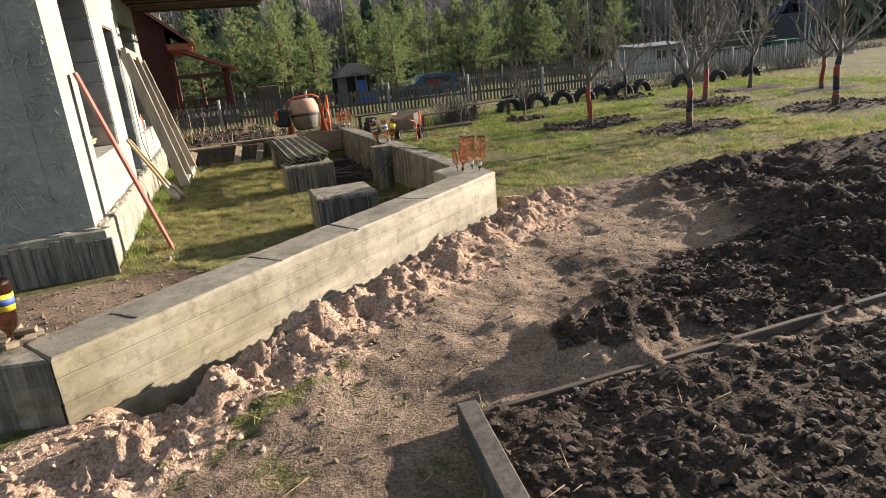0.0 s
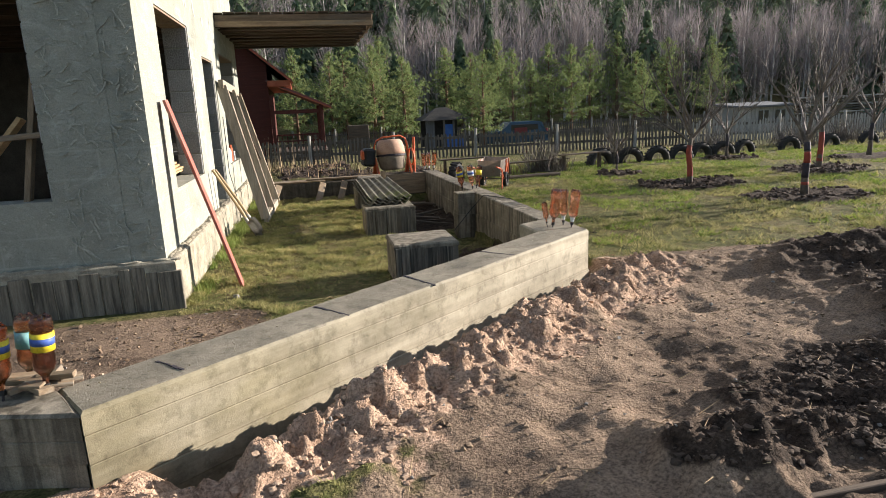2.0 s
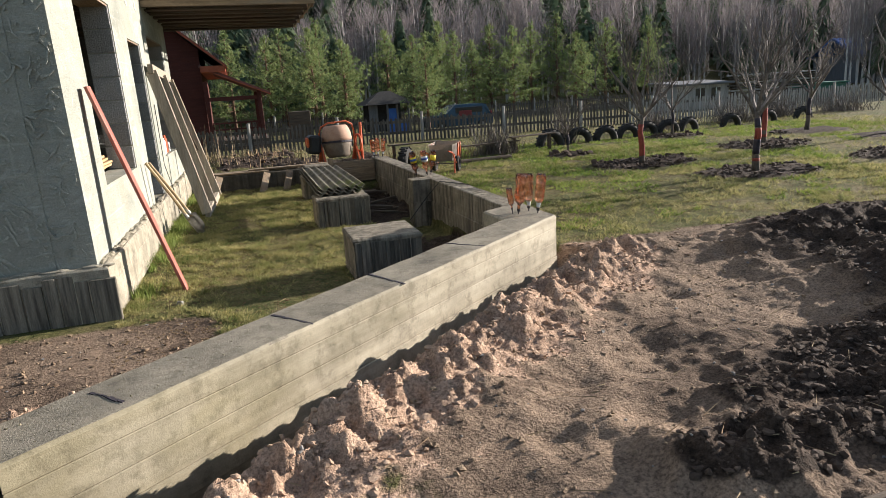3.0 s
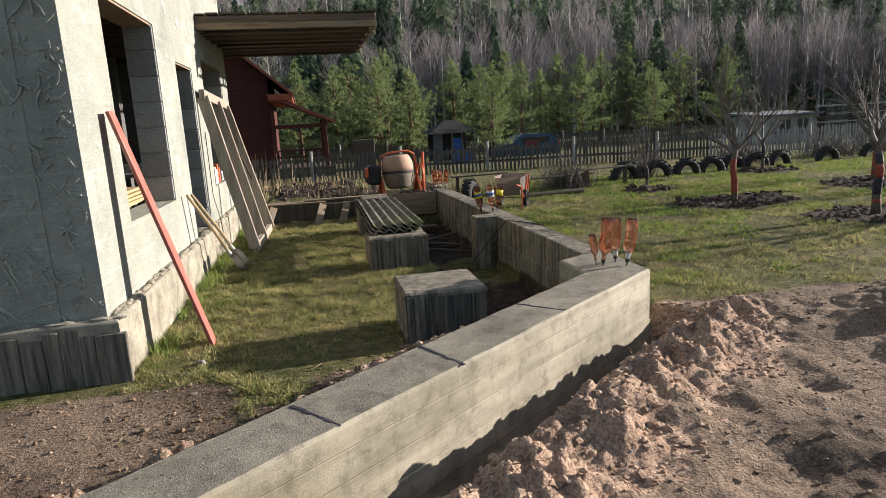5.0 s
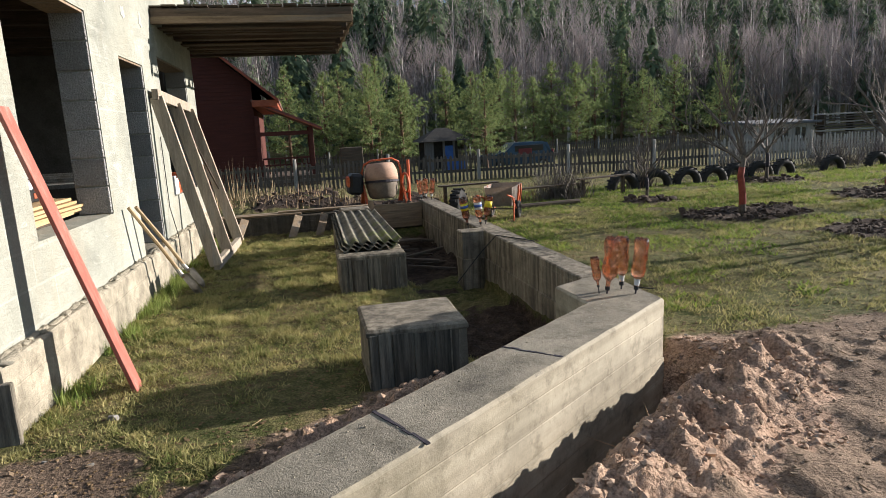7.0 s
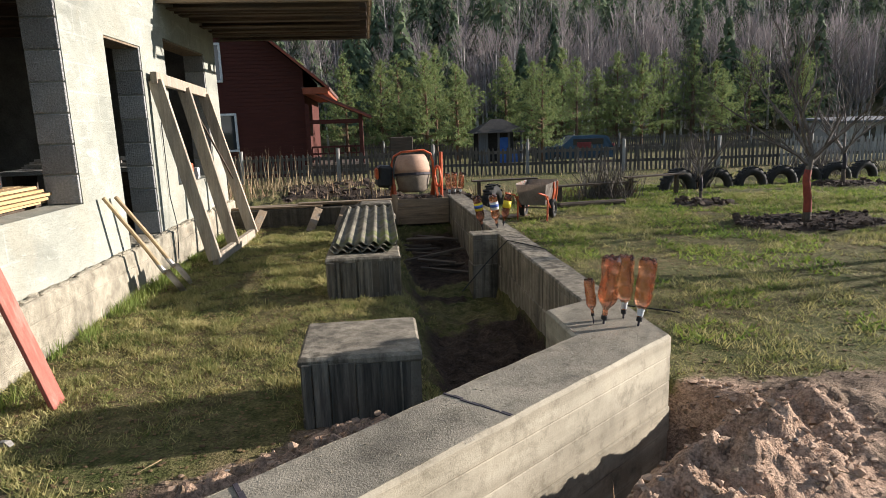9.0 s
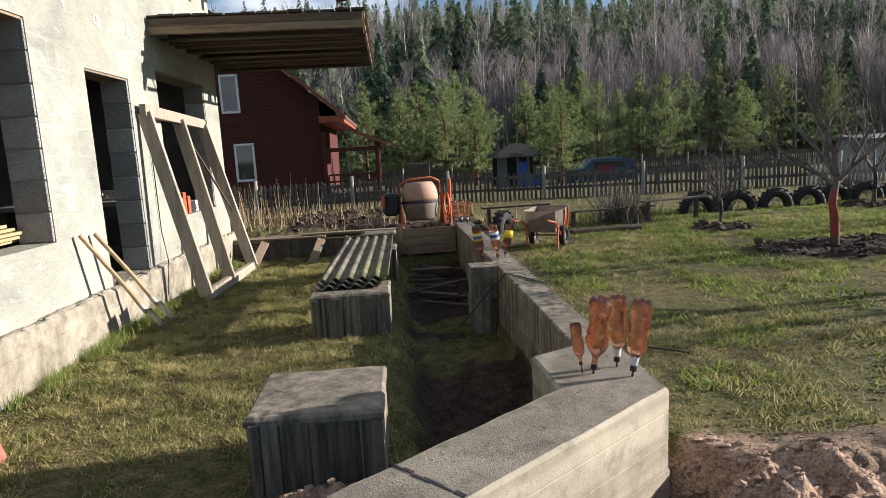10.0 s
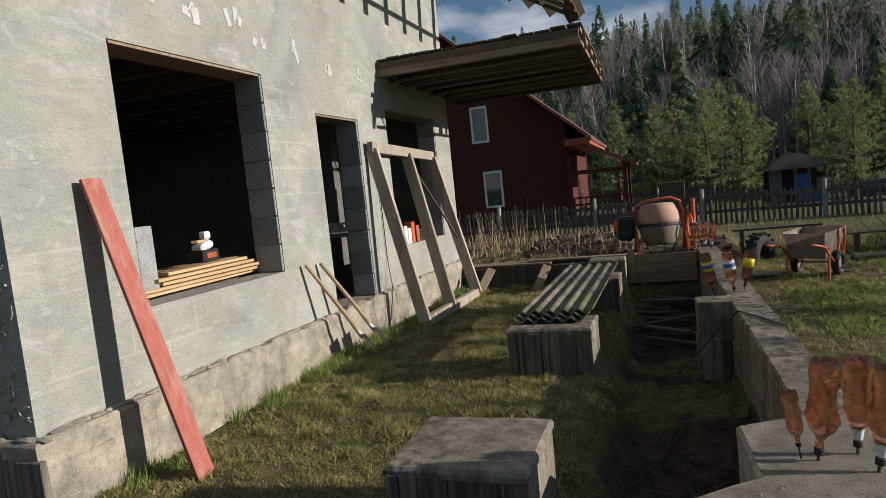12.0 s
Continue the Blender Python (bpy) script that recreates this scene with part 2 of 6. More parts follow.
M_WOOD = material("wood_weathered", (0.20, 0.145, 0.095), (0.40, 0.30, 0.20), (0.28, 0.25, 0.21), 4, 40, 0.85, 0, 0.35, 0.006, (6, 6, 0.5), vary=0.25)
M_WOODX = material("wood_weathered_long", (0.20, 0.145, 0.095), (0.42, 0.31, 0.20), (0.26, 0.23, 0.19), 4, 40, 0.85, 0, 0.35, 0.006, (0.5, 6, 6), vary=0.3)
M_DARKWOOD = material("wood_dark", (0.075, 0.055, 0.04), (0.17, 0.125, 0.09), (0.10, 0.09, 0.075), 4, 40, 0.9, 0, 0.3, 0.006, (0.5, 6, 6), vary=0.3)
M_NEWWOOD = material("wood_new", (0.52, 0.34, 0.16), (0.66, 0.46, 0.25), None, 4, 50, 0.7, 0, 0.2, 0.004, (6, 0.5, 6), vary=0.2)
M_FENCE = material("fence_wood", (0.10, 0.085, 0.07), (0.22, 0.195, 0.165), (0.075, 0.065, 0.055), 5, 40, 0.95, 0, 0.3, 0.006, (5, 5, 0.6), vary=0.45)
M_PALEFENCE = material("fence_pale", (0.33, 0.31, 0.28), (0.5, 0.48, 0.44), None, 5, 40, 0.95, 0, 0.3, 0.006, (5, 5, 0.6), vary=0.3)
M_REDPAINT = material("red_paint", (0.34, 0.095, 0.07), (0.42, 0.14, 0.105), (0.42, 0.22, 0.175), 5, 60, 0.75, 0, 0.2, 0.003, (6, 6, 0.6))
M_MOSSSHEET = material("mossy_sheet", (0.07, 0.063, 0.048), (0.27, 0.24, 0.18), (0.14, 0.17, 0.03), 4, 60, 0.95, 0, 0.6, 0.008)
M_STEEL = material("steel", (0.24, 0.225, 0.20), (0.46, 0.45, 0.43), (0.22, 0.17, 0.13), 8, 60, 0.5, 0.25, 0.2, 0.003)
M_HANDLE = material("shovel_handle", (0.26, 0.18, 0.095), (0.42, 0.30, 0.16), None, 6, 60, 0.6, 0, 0.2, 0.003)
M_DRUM = material("drum_paint", (0.42, 0.24, 0.16), (0.55, 0.36, 0.26), (0.36, 0.27, 0.23), 4, 50, 0.75, 0, 0.4, 0.006)
M_DRUMLOW = material("drum_grimy", (0.16, 0.13, 0.10), (0.27, 0.22, 0.17), None, 6, 50, 0.85, 0, 0.5, 0.008)
M_ORANGE = material("orange_paint", (0.52, 0.085, 0.03), (0.66, 0.15, 0.05), (0.35, 0.10, 0.04), 7, 50, 0.5, 0, 0.2, 0.004)
M_RUBBER = material("rubber", (0.018, 0.018, 0.018), (0.04, 0.038, 0.035), (0.06, 0.055, 0.045), 5, 60, 0.85, 0, 0.4, 0.006)
M_BLACK = material("black_plastic", (0.012, 0.012, 0.013), (0.03, 0.03, 0.03), None, 6, 40, 0.5, 0, 0.1, 0.002)
M_TUB = material("tub_metal", (0.28, 0.24, 0.21), (0.44, 0.38, 0.33), (0.36, 0.22, 0.15), 4, 50, 0.7, 0.2, 0.4, 0.006)
M_REDHOUSE = material("red_cladding", (0.062, 0.015, 0.010), (0.098, 0.024, 0.016), None, 3, 30, 0.75, 0, 0.3, 0.01, (0.4, 0.4, 5))
M_REDTRIM = material("red_trim", (0.30, 0.075, 0.035), (0.42, 0.12, 0.06), None, 4, 40, 0.7, 0, 0.2, 0.004)
M_ROOF = material("roof_brown", (0.10, 0.055, 0.045), (0.16, 0.085, 0.07), None, 3, 30, 0.8, 0, 0.3, 0.01)
M_WHITE = material("white_frame", (0.72, 0.73, 0.74), (0.8, 0.8, 0.8), None, 4, 30, 0.5, 0, 0.1, 0.002)
M_GLASS = glass_material()
M_BARK = material("bark", (0.09, 0.07, 0.055), (0.22, 0.18, 0.14), (0.15, 0.13, 0.11), 9, 60, 0.95, 0, 0.8, 0.01, (3, 3, 0.8))
M_TWIG = material("twigs", (0.085, 0.07, 0.06), (0.25, 0.215, 0.19), None, 5, 40, 0.9, 0, 0.3, 0.004)
M_REDWRAP = material("red_trunk_band", (0.22, 0.045, 0.03), (0.36, 0.08, 0.05), (0.10, 0.05, 0.04), 8, 60, 0.8, 0, 0.4, 0.006)
M_DARKBAND = material("dark_trunk_band", (0.025, 0.022, 0.03), (0.06, 0.05, 0.06), None, 8, 60, 0.7, 0, 0.4, 0.006)
M_PINE = leafy("pine_needles", (0.095, 0.16, 0.07), (0.34, 0.38, 0.15), 1.6)
M_SPRUCE = leafy("spruce_needles", (0.045, 0.08, 0.05), (0.15, 0.19, 0.10), 0.08)
M_BARE = leafy("bare_wood_crowns", (0.15, 0.128, 0.128), (0.34, 0.30, 0.295), 0.03)
M_BIRCH = material("birch_trunks", (0.42, 0.39, 0.36), (0.70, 0.67, 0.62), None, 0.5, 6, 0.9, 0, 0)
M_PINEBARK = material("pine_bark", (0.11, 0.07, 0.05), (0.24, 0.14, 0.09), None, 4, 30, 0.95, 0, 0.5, 0.01)
M_BLADE = leafy("grass_blades", (0.075, 0.125, 0.022), (0.54, 0.45, 0.21), 4.0)
M_DRY = material("dry_stems", (0.22, 0.16, 0.09), (0.42, 0.32, 0.19), (0.26, 0.13, 0.08), 2, 9, 0.9, 0, 0)
M_SOILCLOD = material("soil_clods", (0.038, 0.027, 0.020), (0.125, 0.088, 0.064), None, 7, 60, 0.97, 0, 0.7, 0.01)
M_SANDCLOD = material("sand_clods", (0.36, 0.24, 0.16), (0.52, 0.37, 0.265), None, 7, 60, 0.97, 0, 0.7, 0.01)
M_PEBBLE = material("pebbles", (0.17, 0.16, 0.145), (0.33, 0.31, 0.28), None, 12, 60, 0.8, 0, 0.2, 0.004)
M_PET = bottle_material("brown_bottle", (0.97, 0.63, 0.45))
M_PETDARK = bottle_material("dark_bottle", (0.62, 0.36, 0.26))
M_LABEL = material("yellow_label", (0.75, 0.58, 0.03), (0.82, 0.66, 0.05), None, 9, 60, 0.5, 0, 0)
M_LABELB = material("blue_label", (0.05, 0.10, 0.36), (0.08, 0.15, 0.45), None, 9, 60, 0.5, 0, 0)
M_LABELT = material("turquoise_label", (0.10, 0.38, 0.42), (0.35, 0.60, 0.62), None, 14, 60, 0.5, 0, 0)
M_BLUE = material("blue_paint", (0.03, 0.10, 0.36), (0.05, 0.15, 0.45), None, 4, 40, 0.7, 0, 0.2, 0.004)
M_GREY = material("grey_boards", (0.10, 0.105, 0.115), (0.17, 0.175, 0.185), None, 3, 40, 0.9, 0, 0.3, 0.006, (5, 5, 0.5))
M_CARBLUE = material("car_paint_blue", (0.03, 0.06, 0.10), (0.05, 0.09, 0.14), None, 4, 40, 0.25, 0.3, 0)
M_CARRED = material("car_red", (0.16, 0.025, 0.03), (0.22, 0.04, 0.045), None, 4, 40, 0.3, 0, 0)
# bare walls and floor indoors: the dimness of the rooms is put into the colour
M_INSIDE = material("inner_block_wall_shaded", (0.10, 0.098, 0.09), (0.17, 0.165, 0.155), None, 4, 40, 0.95, 0, 0.4, 0.01)
M_GREENPAINT = material("green_paint", (0.02, 0.10, 0.075), (0.03, 0.14, 0.10), None, 4, 40, 0.6, 0, 0.1, 0.003)

# ---------------- mesh helpers ----------------


def finish(bm, name, mat, smooth=False):
    me = bpy.data.meshes.new(name)
    bmesh.ops.recalc_face_normals(bm, faces=bm.faces)
    bm.to_mesh(me)
    bm.free()
    if smooth:
        me.polygons.foreach_set("use_smooth", [True] * len(me.polygons))
    if mat:
        me.materials.append(mat)
    return me


def part(name, bm, mat, parent, label="", smooth=False):
    ob = new(name, finish(bm, name, mat, smooth))
    if parent:
        ob.parent = parent
    if label:
        ob["label"] = label
    return ob


def share(name, me, parent, m):
    ob = new(name, me)
    ob.parent = parent
    ob.matrix_basis = m
    return ob


def root(name, label, category, m=None, group="", kind=""):
    ob = tagged(new(name), label, category, group, kind)
    if m:
        ob.matrix_basis = m
    return ob


def box(bm, c, s, m=None, bevel=0.0):
    """A box round c of size s, turned by m about its centre."""
    mm = Matrix.Translation(c) @ (m if m else Matrix.Identity(4)) @ Matrix.Diagonal((*s, 1))
    r = bmesh.ops.create_cube(bm, size=1, matrix=mm)
    if bevel:
        es = {e for v in r["verts"] for e in v.link_edges}
        bmesh.ops.bevel(bm, geom=list(es), offset=bevel, segments=1, affect="EDGES", profile=0.5)


def boxm(c, s, m=None, bevel=0.0):
    bm = bmesh.new()
    box(bm, c, s, m, bevel)
    return bm


def stick(bm, a, b, w, d, up=(0, 0, 1), bevel=0.0):
    """A squared timber from a to b; w across, d the other way."""
    a, b = Vector(a), Vector(b)
    z = (b - a).normalized()
    x = Vector(up).cross(z)
    if x.length < 1e-4:
        x = Vector((1, 0, 0))
    x.normalize()
    y = z.cross(x)
    m = Matrix((x, y, z)).transposed().to_4x4()
    box(bm, (a + b) / 2, (w, d, (b - a).length), m, bevel)


def tube(bm, pts, rads, n=8, caps=True):
    rings = []
    pts = [Vector(p) for p in pts]
    for i, p in enumerate(pts):
        t = (pts[min(i + 1, len(pts) - 1)] - pts[max(i - 1, 0)]).normalized()
        ref = Vector((0, 0, 1)) if abs(t.z) < 0.9 else Vector((1, 0, 0))
        u = t.cross(ref).normalized()
        v = t.cross(u)
        r = rads[i] if isinstance(rads, (list, tuple)) else rads
        rings.append([bm.verts.new(p + (u * math.cos(2 * math.pi * k / n) + v * math.sin(2 * math.pi * k / n)) * r) for k in range(n)])
    for a, b in zip(rings, rings[1:]):
        for k in range(n):
            bm.faces.new((a[k], a[(k + 1) % n], b[(k + 1) % n], b[k]))
    if caps:
        bm.faces.new(rings[0])
        bm.faces.new(rings[-1])


def lathe(bm, prof, n=16, m=None, wobble=0.0, seed=0):
    rings = []
    for r, z in prof:
        ring = []
        for k in range(n):
            a = 2 * math.pi * k / n
            rr = r
            if wobble:
                rr = r * (1 + wobble * noise.noise(Vector((math.cos(a) * 1.6, math.sin(a) * 1.6, z * 14 + seed * 7.3))))
            p = Vector((rr * math.cos(a), rr * math.sin(a), z))
            ring.append(bm.verts.new(m @ p if m else p))
        rings.append(ring)
    for a, b in zip(rings, rings[1:]):
        for k in range(n):
            bm.faces.new((a[k], a[(k + 1) % n], b[(k + 1) % n], b[k]))
    bm.faces.new(rings[0])
    bm.faces.new(rings[-1])


def wheel_tyre(bm, big, small, n=24, k=10, m=None):
    rings = []
    for i in range(n):
        a = 2 * math.pi * i / n
        ring = []
        for j in range(k):
            b = 2 * math.pi * j / k
            r = big + small * math.cos(b)
            p = Vector((r * math.cos(a), small * 1.15 * math.sin(b), r * math.sin(a)))
            ring.append(bm.verts.new(m @ p if m else p))
        rings.append(ring)
    for i in range(n):
        a, b = rings[i], rings[(i + 1) % n]
        for j in range(k):
            bm.faces.new((a[j], a[(j + 1) % k], b[(j + 1) % k], b[j]))


def raw(name, verts, faces, mat, smooth=False):
    me = bpy.data.meshes.new(name)
    me.from_pydata(verts, [], faces)
    me.materials.append(mat)
    if smooth:
        me.polygons.foreach_set("use_smooth", [True] * len(me.polygons))
    me.update()
    return me


def offset_poly(poly, d):
    out = []
    n = len(poly)
    for i in range(n):
        p0, p1, p2 = Vector(poly[i - 1]), Vector(poly[i]), Vector(poly[(i + 1) % n])
        e1, e2 = (p1 - p0).normalized(), (p2 - p1).normalized()
        n1, n2 = Vector((e1.y, -e1.x)), Vector((e2.y, -e2.x))
        b = n1 + n2
        b = b / max(b.dot(b) / 2, 0.3)
        out.append(p1 + b * d)
    return out


def cast_wall(poly, z0, z1, board=0.12, rough=0.006, seed=0, step=0.10):
    """Concrete cast between boards: the plan poly (counterclockwise), with the marks of the boards as shallow steps."""
    rng = random.Random(seed)
    bm = bmesh.new()
    levels = []
    z = z0
    while z < z1 - 0.02:
        zt = min(z + board, z1 - 0.012)
        o = rng.uniform(-rough, rough)
        levels += [(z, o - 0.004), (z + 0.006, o), (zt - 0.006, o)]
        z = zt
        if zt >= z1 - 0.013:
            break
    levels += [(z1 - 0.012, -0.002), (z1, -0.014)]
    rings = []
    for zz, o in levels:
        off = offset_poly(poly, o)
        ring = []
        for i in range(len(poly)):
            a0, b0 = Vector(poly[i]), Vector(poly[(i + 1) % len(poly)])
            n = max(1, int((b0 - a0).length / step))
            a, b = off[i], off[(i + 1) % len(poly)]
            for k in range(n):
                q = a.lerp(b, k / n)
                j = noise.noise(Vector((q.x * 5, q.y * 5, zz * 6 + seed)))
                top = 1.0 if zz > z1 - 0.02 else 0.35
                ring.append(bm.verts.new((q.x + 0.006 * j * top, q.y + 0.006 * j * top, zz + (0.006 * j if zz > z1 - 0.02 else 0))))
        rings.append(ring)
    for a, b in zip(rings, rings[1:]):
        for k in range(len(a)):
            bm.faces.new((a[k], a[(k + 1) % len(a)], b[(k + 1) % len(a)], b[k]))
    bm.faces.new(rings[-1])
    return bm

# ---------------- ground ----------------


def hash2(ix, iy, seed):
    v = np.sin(ix * 127.1 + iy * 311.7 + seed * 74.7) * 43758.5453
    return v - np.floor(v)


def vnoise(x, y, seed=0):
    ix, iy = np.floor(x), np.floor(y)
    fx, fy = x - ix, y - iy
    ux, uy = fx * fx * (3 - 2 * fx), fy * fy * (3 - 2 * fy)
    a, b = hash2(ix, iy, seed), hash2(ix + 1, iy, seed)
    c, d = hash2(ix, iy + 1, seed), hash2(ix + 1, iy + 1, seed)
    return (a * (1 - ux) + b * ux) * (1 - uy) + (c * (1 - ux) + d * ux) * uy


def fbm(x, y, scale, octs=4, seed=0):
    s, amp, tot = 0, 1.0, 0
    for k in range(octs):
        s = s + amp * vnoise(x * scale, y * scale, seed + k * 13)
        tot += amp
        amp *= 0.5
        scale *= 2.1
    return s / tot


def sstep(a, b, v):
    t = np.clip((v - a) / (b - a), 0, 1)
    return t * t * (3 - 2 * t)


GRASS_Z = -0.25
BEAM_A, BEAM_B = Vector((-1.01, 3.62)), Vector((3.04, 6.67))
BD = (BEAM_B - BEAM_A).normalized()
BN = Vector((BD.y, -BD.x))            # away from the house
TREES = [(7.80, 11.95, 1.0), (8.48, 9.65, 1.0), (7.50, 14.40, 0.55), (11.65, 12.75, 1.05), (14.86, 14.5, 1.0), (12.07, 9.54, 1.1), (14.9, 12.2, 0.9), (11.9, 16.3, 0.8)]
TX, TY = np.array([t[0] for t in TREES]), np.array([t[1] for t in TREES])

_hr = random.Random(31)
HOLLOWS = [(_hr.uniform(0.6, 4.2), _hr.uniform(2.8, 6.2), _hr.uniform(0.12, 0.24)) for _ in range(12)]
MOUNDS = [(_hr.uniform(0.3, 3.6), -_hr.uniform(0.66, 1.05), _hr.uniform(0.14, 0.30), _hr.uniform(0.09, 0.15), _hr.uniform(0.05, 0.10)) for _ in range(15)]


def terrain(x, y):
    """Height and the shares of sand, dark soil and bare earth at x, y."""
    n1, n2, n3, n4 = fbm(x, y, 0.8, 4, 1), fbm(x, y, 4.0, 4, 2), fbm(x, y, 13.0, 3, 3), fbm(x, y, 17.0, 2, 4)
    s = (x - BEAM_A.x) * BD.x + (y - BEAM_A.y) * BD.y
    d = (x - BEAM_A.x) * BN.x + (y - BEAM_A.y) * BN.y
    L = (BEAM_B - BEAM_A).length
    z = GRASS_Z + 0.05 * (n1 - 0.5) + 0.015 * (n2 - 0.5)
    along = sstep(-0.9, -0.2, s) * (1 - sstep(L - 0.1, L + 0.9, s))
    # heap of sand along the outside, with a trench at the wall
    dc = d - 0.50 - 0.20 * (n1 - 0.5) - 0.14 * (n2 - 0.5)
    ridge = np.exp(-(dc / np.where(dc < 0, 0.15, 0.34)) ** 2) * along
    crumb = 1 - np.abs(2 * fbm(x, y, 6.5, 3, 6) - 1)
    z = z + ridge * (0.02 + 0.12 * sstep(0.2, 1.2, s) + 0.36 * (n2 - 0.5) + 0.10 * (n3 - 0.5) + 0.07 * (n4 - 0.5) + 0.09 * (crumb - 0.72) + 0.07 * (fbm(x, y, 31.0, 2, 9) - 0.5))
    trench = (1 - sstep(0.24, 0.40, d + 0.22 * (n2 - 0.5) + 0.05 * (n3 - 0.5))) * sstep(-0.5, -0.3, d) * sstep(0.15, 0.55, s + 0.4 * (n2 - 0.5)) * (1 - sstep(L - 0.05, L + 0.3, s))
    z = z - 0.46 * trench
    sand = along * (1 - sstep(0.85, 1.25, d + 0.7 * (n2 - 0.5))) * sstep(-0.2, 0.0, d)
    # bare earth beyond the heap
    tan = (1 - sstep(2.6, 3.6, d + 1.2 * (n1 - 0.5))) * sstep(0.5, 0.9, d) * sstep(0.6, 1.6, s) * (1 - sstep(5.6, 6.6, s + 0.9 * (n2 - 0.5)))
    tan = np.maximum(tan, sstep(2.2, 3.2, x + (n1 - 0.5)) * (1 - sstep(6.6, 7.1, y + 0.5 * (n2 - 0.5))) * (1 - sstep(7, 9, x)) * sstep(0, 1, y))
    fore = sstep(0.85, 1.2, d) * (1 - sstep(1.2, 2.6, s + 0.8 * (n1 - 0.5))) * (1 - sstep(3.2, 4.2, d))
    tan = np.maximum(tan, fore * (0.30 + 0.75 * n2))
    z = z + tan * (0.10 * (n1 - 0.5) + 0.05 * (n2 - 0.5) + 0.010 * (n3 - 0.5))
    # trodden hollows in the bare earth
    for hx, hy, hr in HOLLOWS:
        z = z - 0.05 * np.exp(-(((x - hx) / hr) ** 2 + ((y - hy) / (0.7 * hr)) ** 2) * (0.5 + 1.2 * n2)) * tan
    # dark garden soil on the sunny side
    bed = sstep(0.92, 0.98, x + 0.03 * (n2 - 0.5)) * (1 - sstep(2.50, 2.70, y + 0.08 * x - 0.07 + 0.1 * (n2 - 0.5))) * (1 - sstep(10, 12, x))
    heap = sstep(3.0, 5.4, x - 0.45 * (y - 4.0) + 1.6 * (n1 - 0.5)) * (1 - sstep(5.6, 6.5, y - 0.05 * x + 0.5 * (n2 - 0.5))) * (1 - sstep(9.5, 12, x)) * sstep(2.3, 2.9, y)
    clod = np.exp(-(((x - 2.08) / 0.42) ** 2 + ((y - 2.98) / 0.27) ** 2))
    mid = sstep(2.05, 3.0, x + 1.4 * (n2 - 0.5)) * (1 - sstep(3.2, 4.1, y - 0.12 * (x - 2) + 1.2 * (n1 - 0.5))) * sstep(2.3, 2.7, y) * (1 - sstep(10, 12, x))
    soil = np.maximum(np.maximum(bed, heap), np.maximum(sstep(0.25, 0.5, clod), mid))
    z = z + bed * (0.05 + 0.08 * (n2 - 0.5) + 0.055 * (n3 - 0.5) + 0.03 * (n4 - 0.5)) + heap * (0.20 + 0.40 * (n1 - 0.5) + 0.16 * (n2 - 0.5) + 0.10 * (n3 - 0.5) + 0.03 * (n4 - 0.5))
    z = z + clod * (0.22 + 0.26 * (n2 - 0.5) + 0.12 * (n3 - 0.5)) + mid * (0.03 + 0.13 * (n2 - 0.5) + 0.07 * (n3 - 0.5) + 0.02 * (n4 - 0.5))
    # bare strip and a low bank on the house's side of the wall
    back = sstep(-1.5, -1.0, d + 0.6 * (n2 - 0.5)) * (1 - sstep(-0.38, -0.3, d)) * (1 - sstep(3.6, 4.6, s)) * sstep(-3, -2, s)
    tan = np.maximum(tan, 0.9 * back)
    bank = np.exp(-((d + 0.86 + 0.3 * (n1 - 0.5)) / 0.17) ** 2) * back * sstep(0.40, 0.52, fbm(x, y, 1.6, 2, 15) + 0.04)
    z = z - 0.26 * np.exp(-((d + 0.55) / 0.13) ** 2) * back * sstep(0.6, 1.0, s) + bank * (0.07 + 0.14 * (n2 - 0.4) + 0.12 * (n3 - 0.5) + 0.06 * (n4 - 0.5) + 0.04 * (fbm(x, y, 31.0, 2, 9) - 0.5))
    lump = np.zeros_like(z)
    for ms, md, ml, mw, mh in MOUNDS:
        lump = np.maximum(lump, mh * np.exp(-((s - ms + 0.6 * (n2 - 0.5)) / ml) ** 2 - ((d - md + 0.4 * (n2 - 0.5)) / mw) ** 2))
    z = z + lump * (0.55 + 0.9 * n3) + 0.05 * sstep(0.01, 0.05, lump) * (fbm(x, y, 24.0, 2, 19) - 0.5)
    sand = np.maximum(sand, 0.60 * sstep(0.02, 0.05, lump))
    sand = np.maximum(sand, 0.58 * sstep(0.25, 0.5, bank))
    front = (1 - sstep(6.2, 6.6, y)) * (1 - sstep(-0.7, 0.2, x + 0.4 * (n2 - 0.5))) * sstep(3.6, 4.2, y)
    tan = np.maximum(tan, 0.9 * front * (1 - sstep(-0.38, -0.3, d)))
    # the pit between the piers and the long wall
    pit = sstep(1.62, 1.95, x + 0.2 * (n2 - 0.5)) * (1 - sstep(2.76, 2.8, x)) * sstep(6.6, 7.2, y - 0.1 * (n1)) * (1 - sstep(13.9, 14.1, y))
    z = z - 0.31 * pit + pit * (0.16 * (n2 - 0.5) + 0.07 * (n3 - 0.5))
    tan = np.maximum(tan, 0.35 * pit * sstep(0.47, 0.65, n1 + 0.25 * (1 - sstep(7.5, 8.5, y))))
    soil = np.maximum(soil, 0.8 * pit * sstep(0.42, 0.56, n1 + 0.25 * (1 - sstep(7.8, 9.2, y))))
    # rough garden behind the far wall
    rear = sstep(14.3, 14.9, y) * (1 - sstep(20.0, 21.5, y)) * sstep(-6, -4, x) * (1 - sstep(3.2, 3.9, x))
    z = z + rear * (0.16 + 0.25 * (n1 - 0.5) + 0.16 * (n2 - 0.5))
    soil = np.maximum(soil, rear * sstep(0.50, 0.62, n1 + 0.10 * (1 - sstep(15, 17.5, y))))
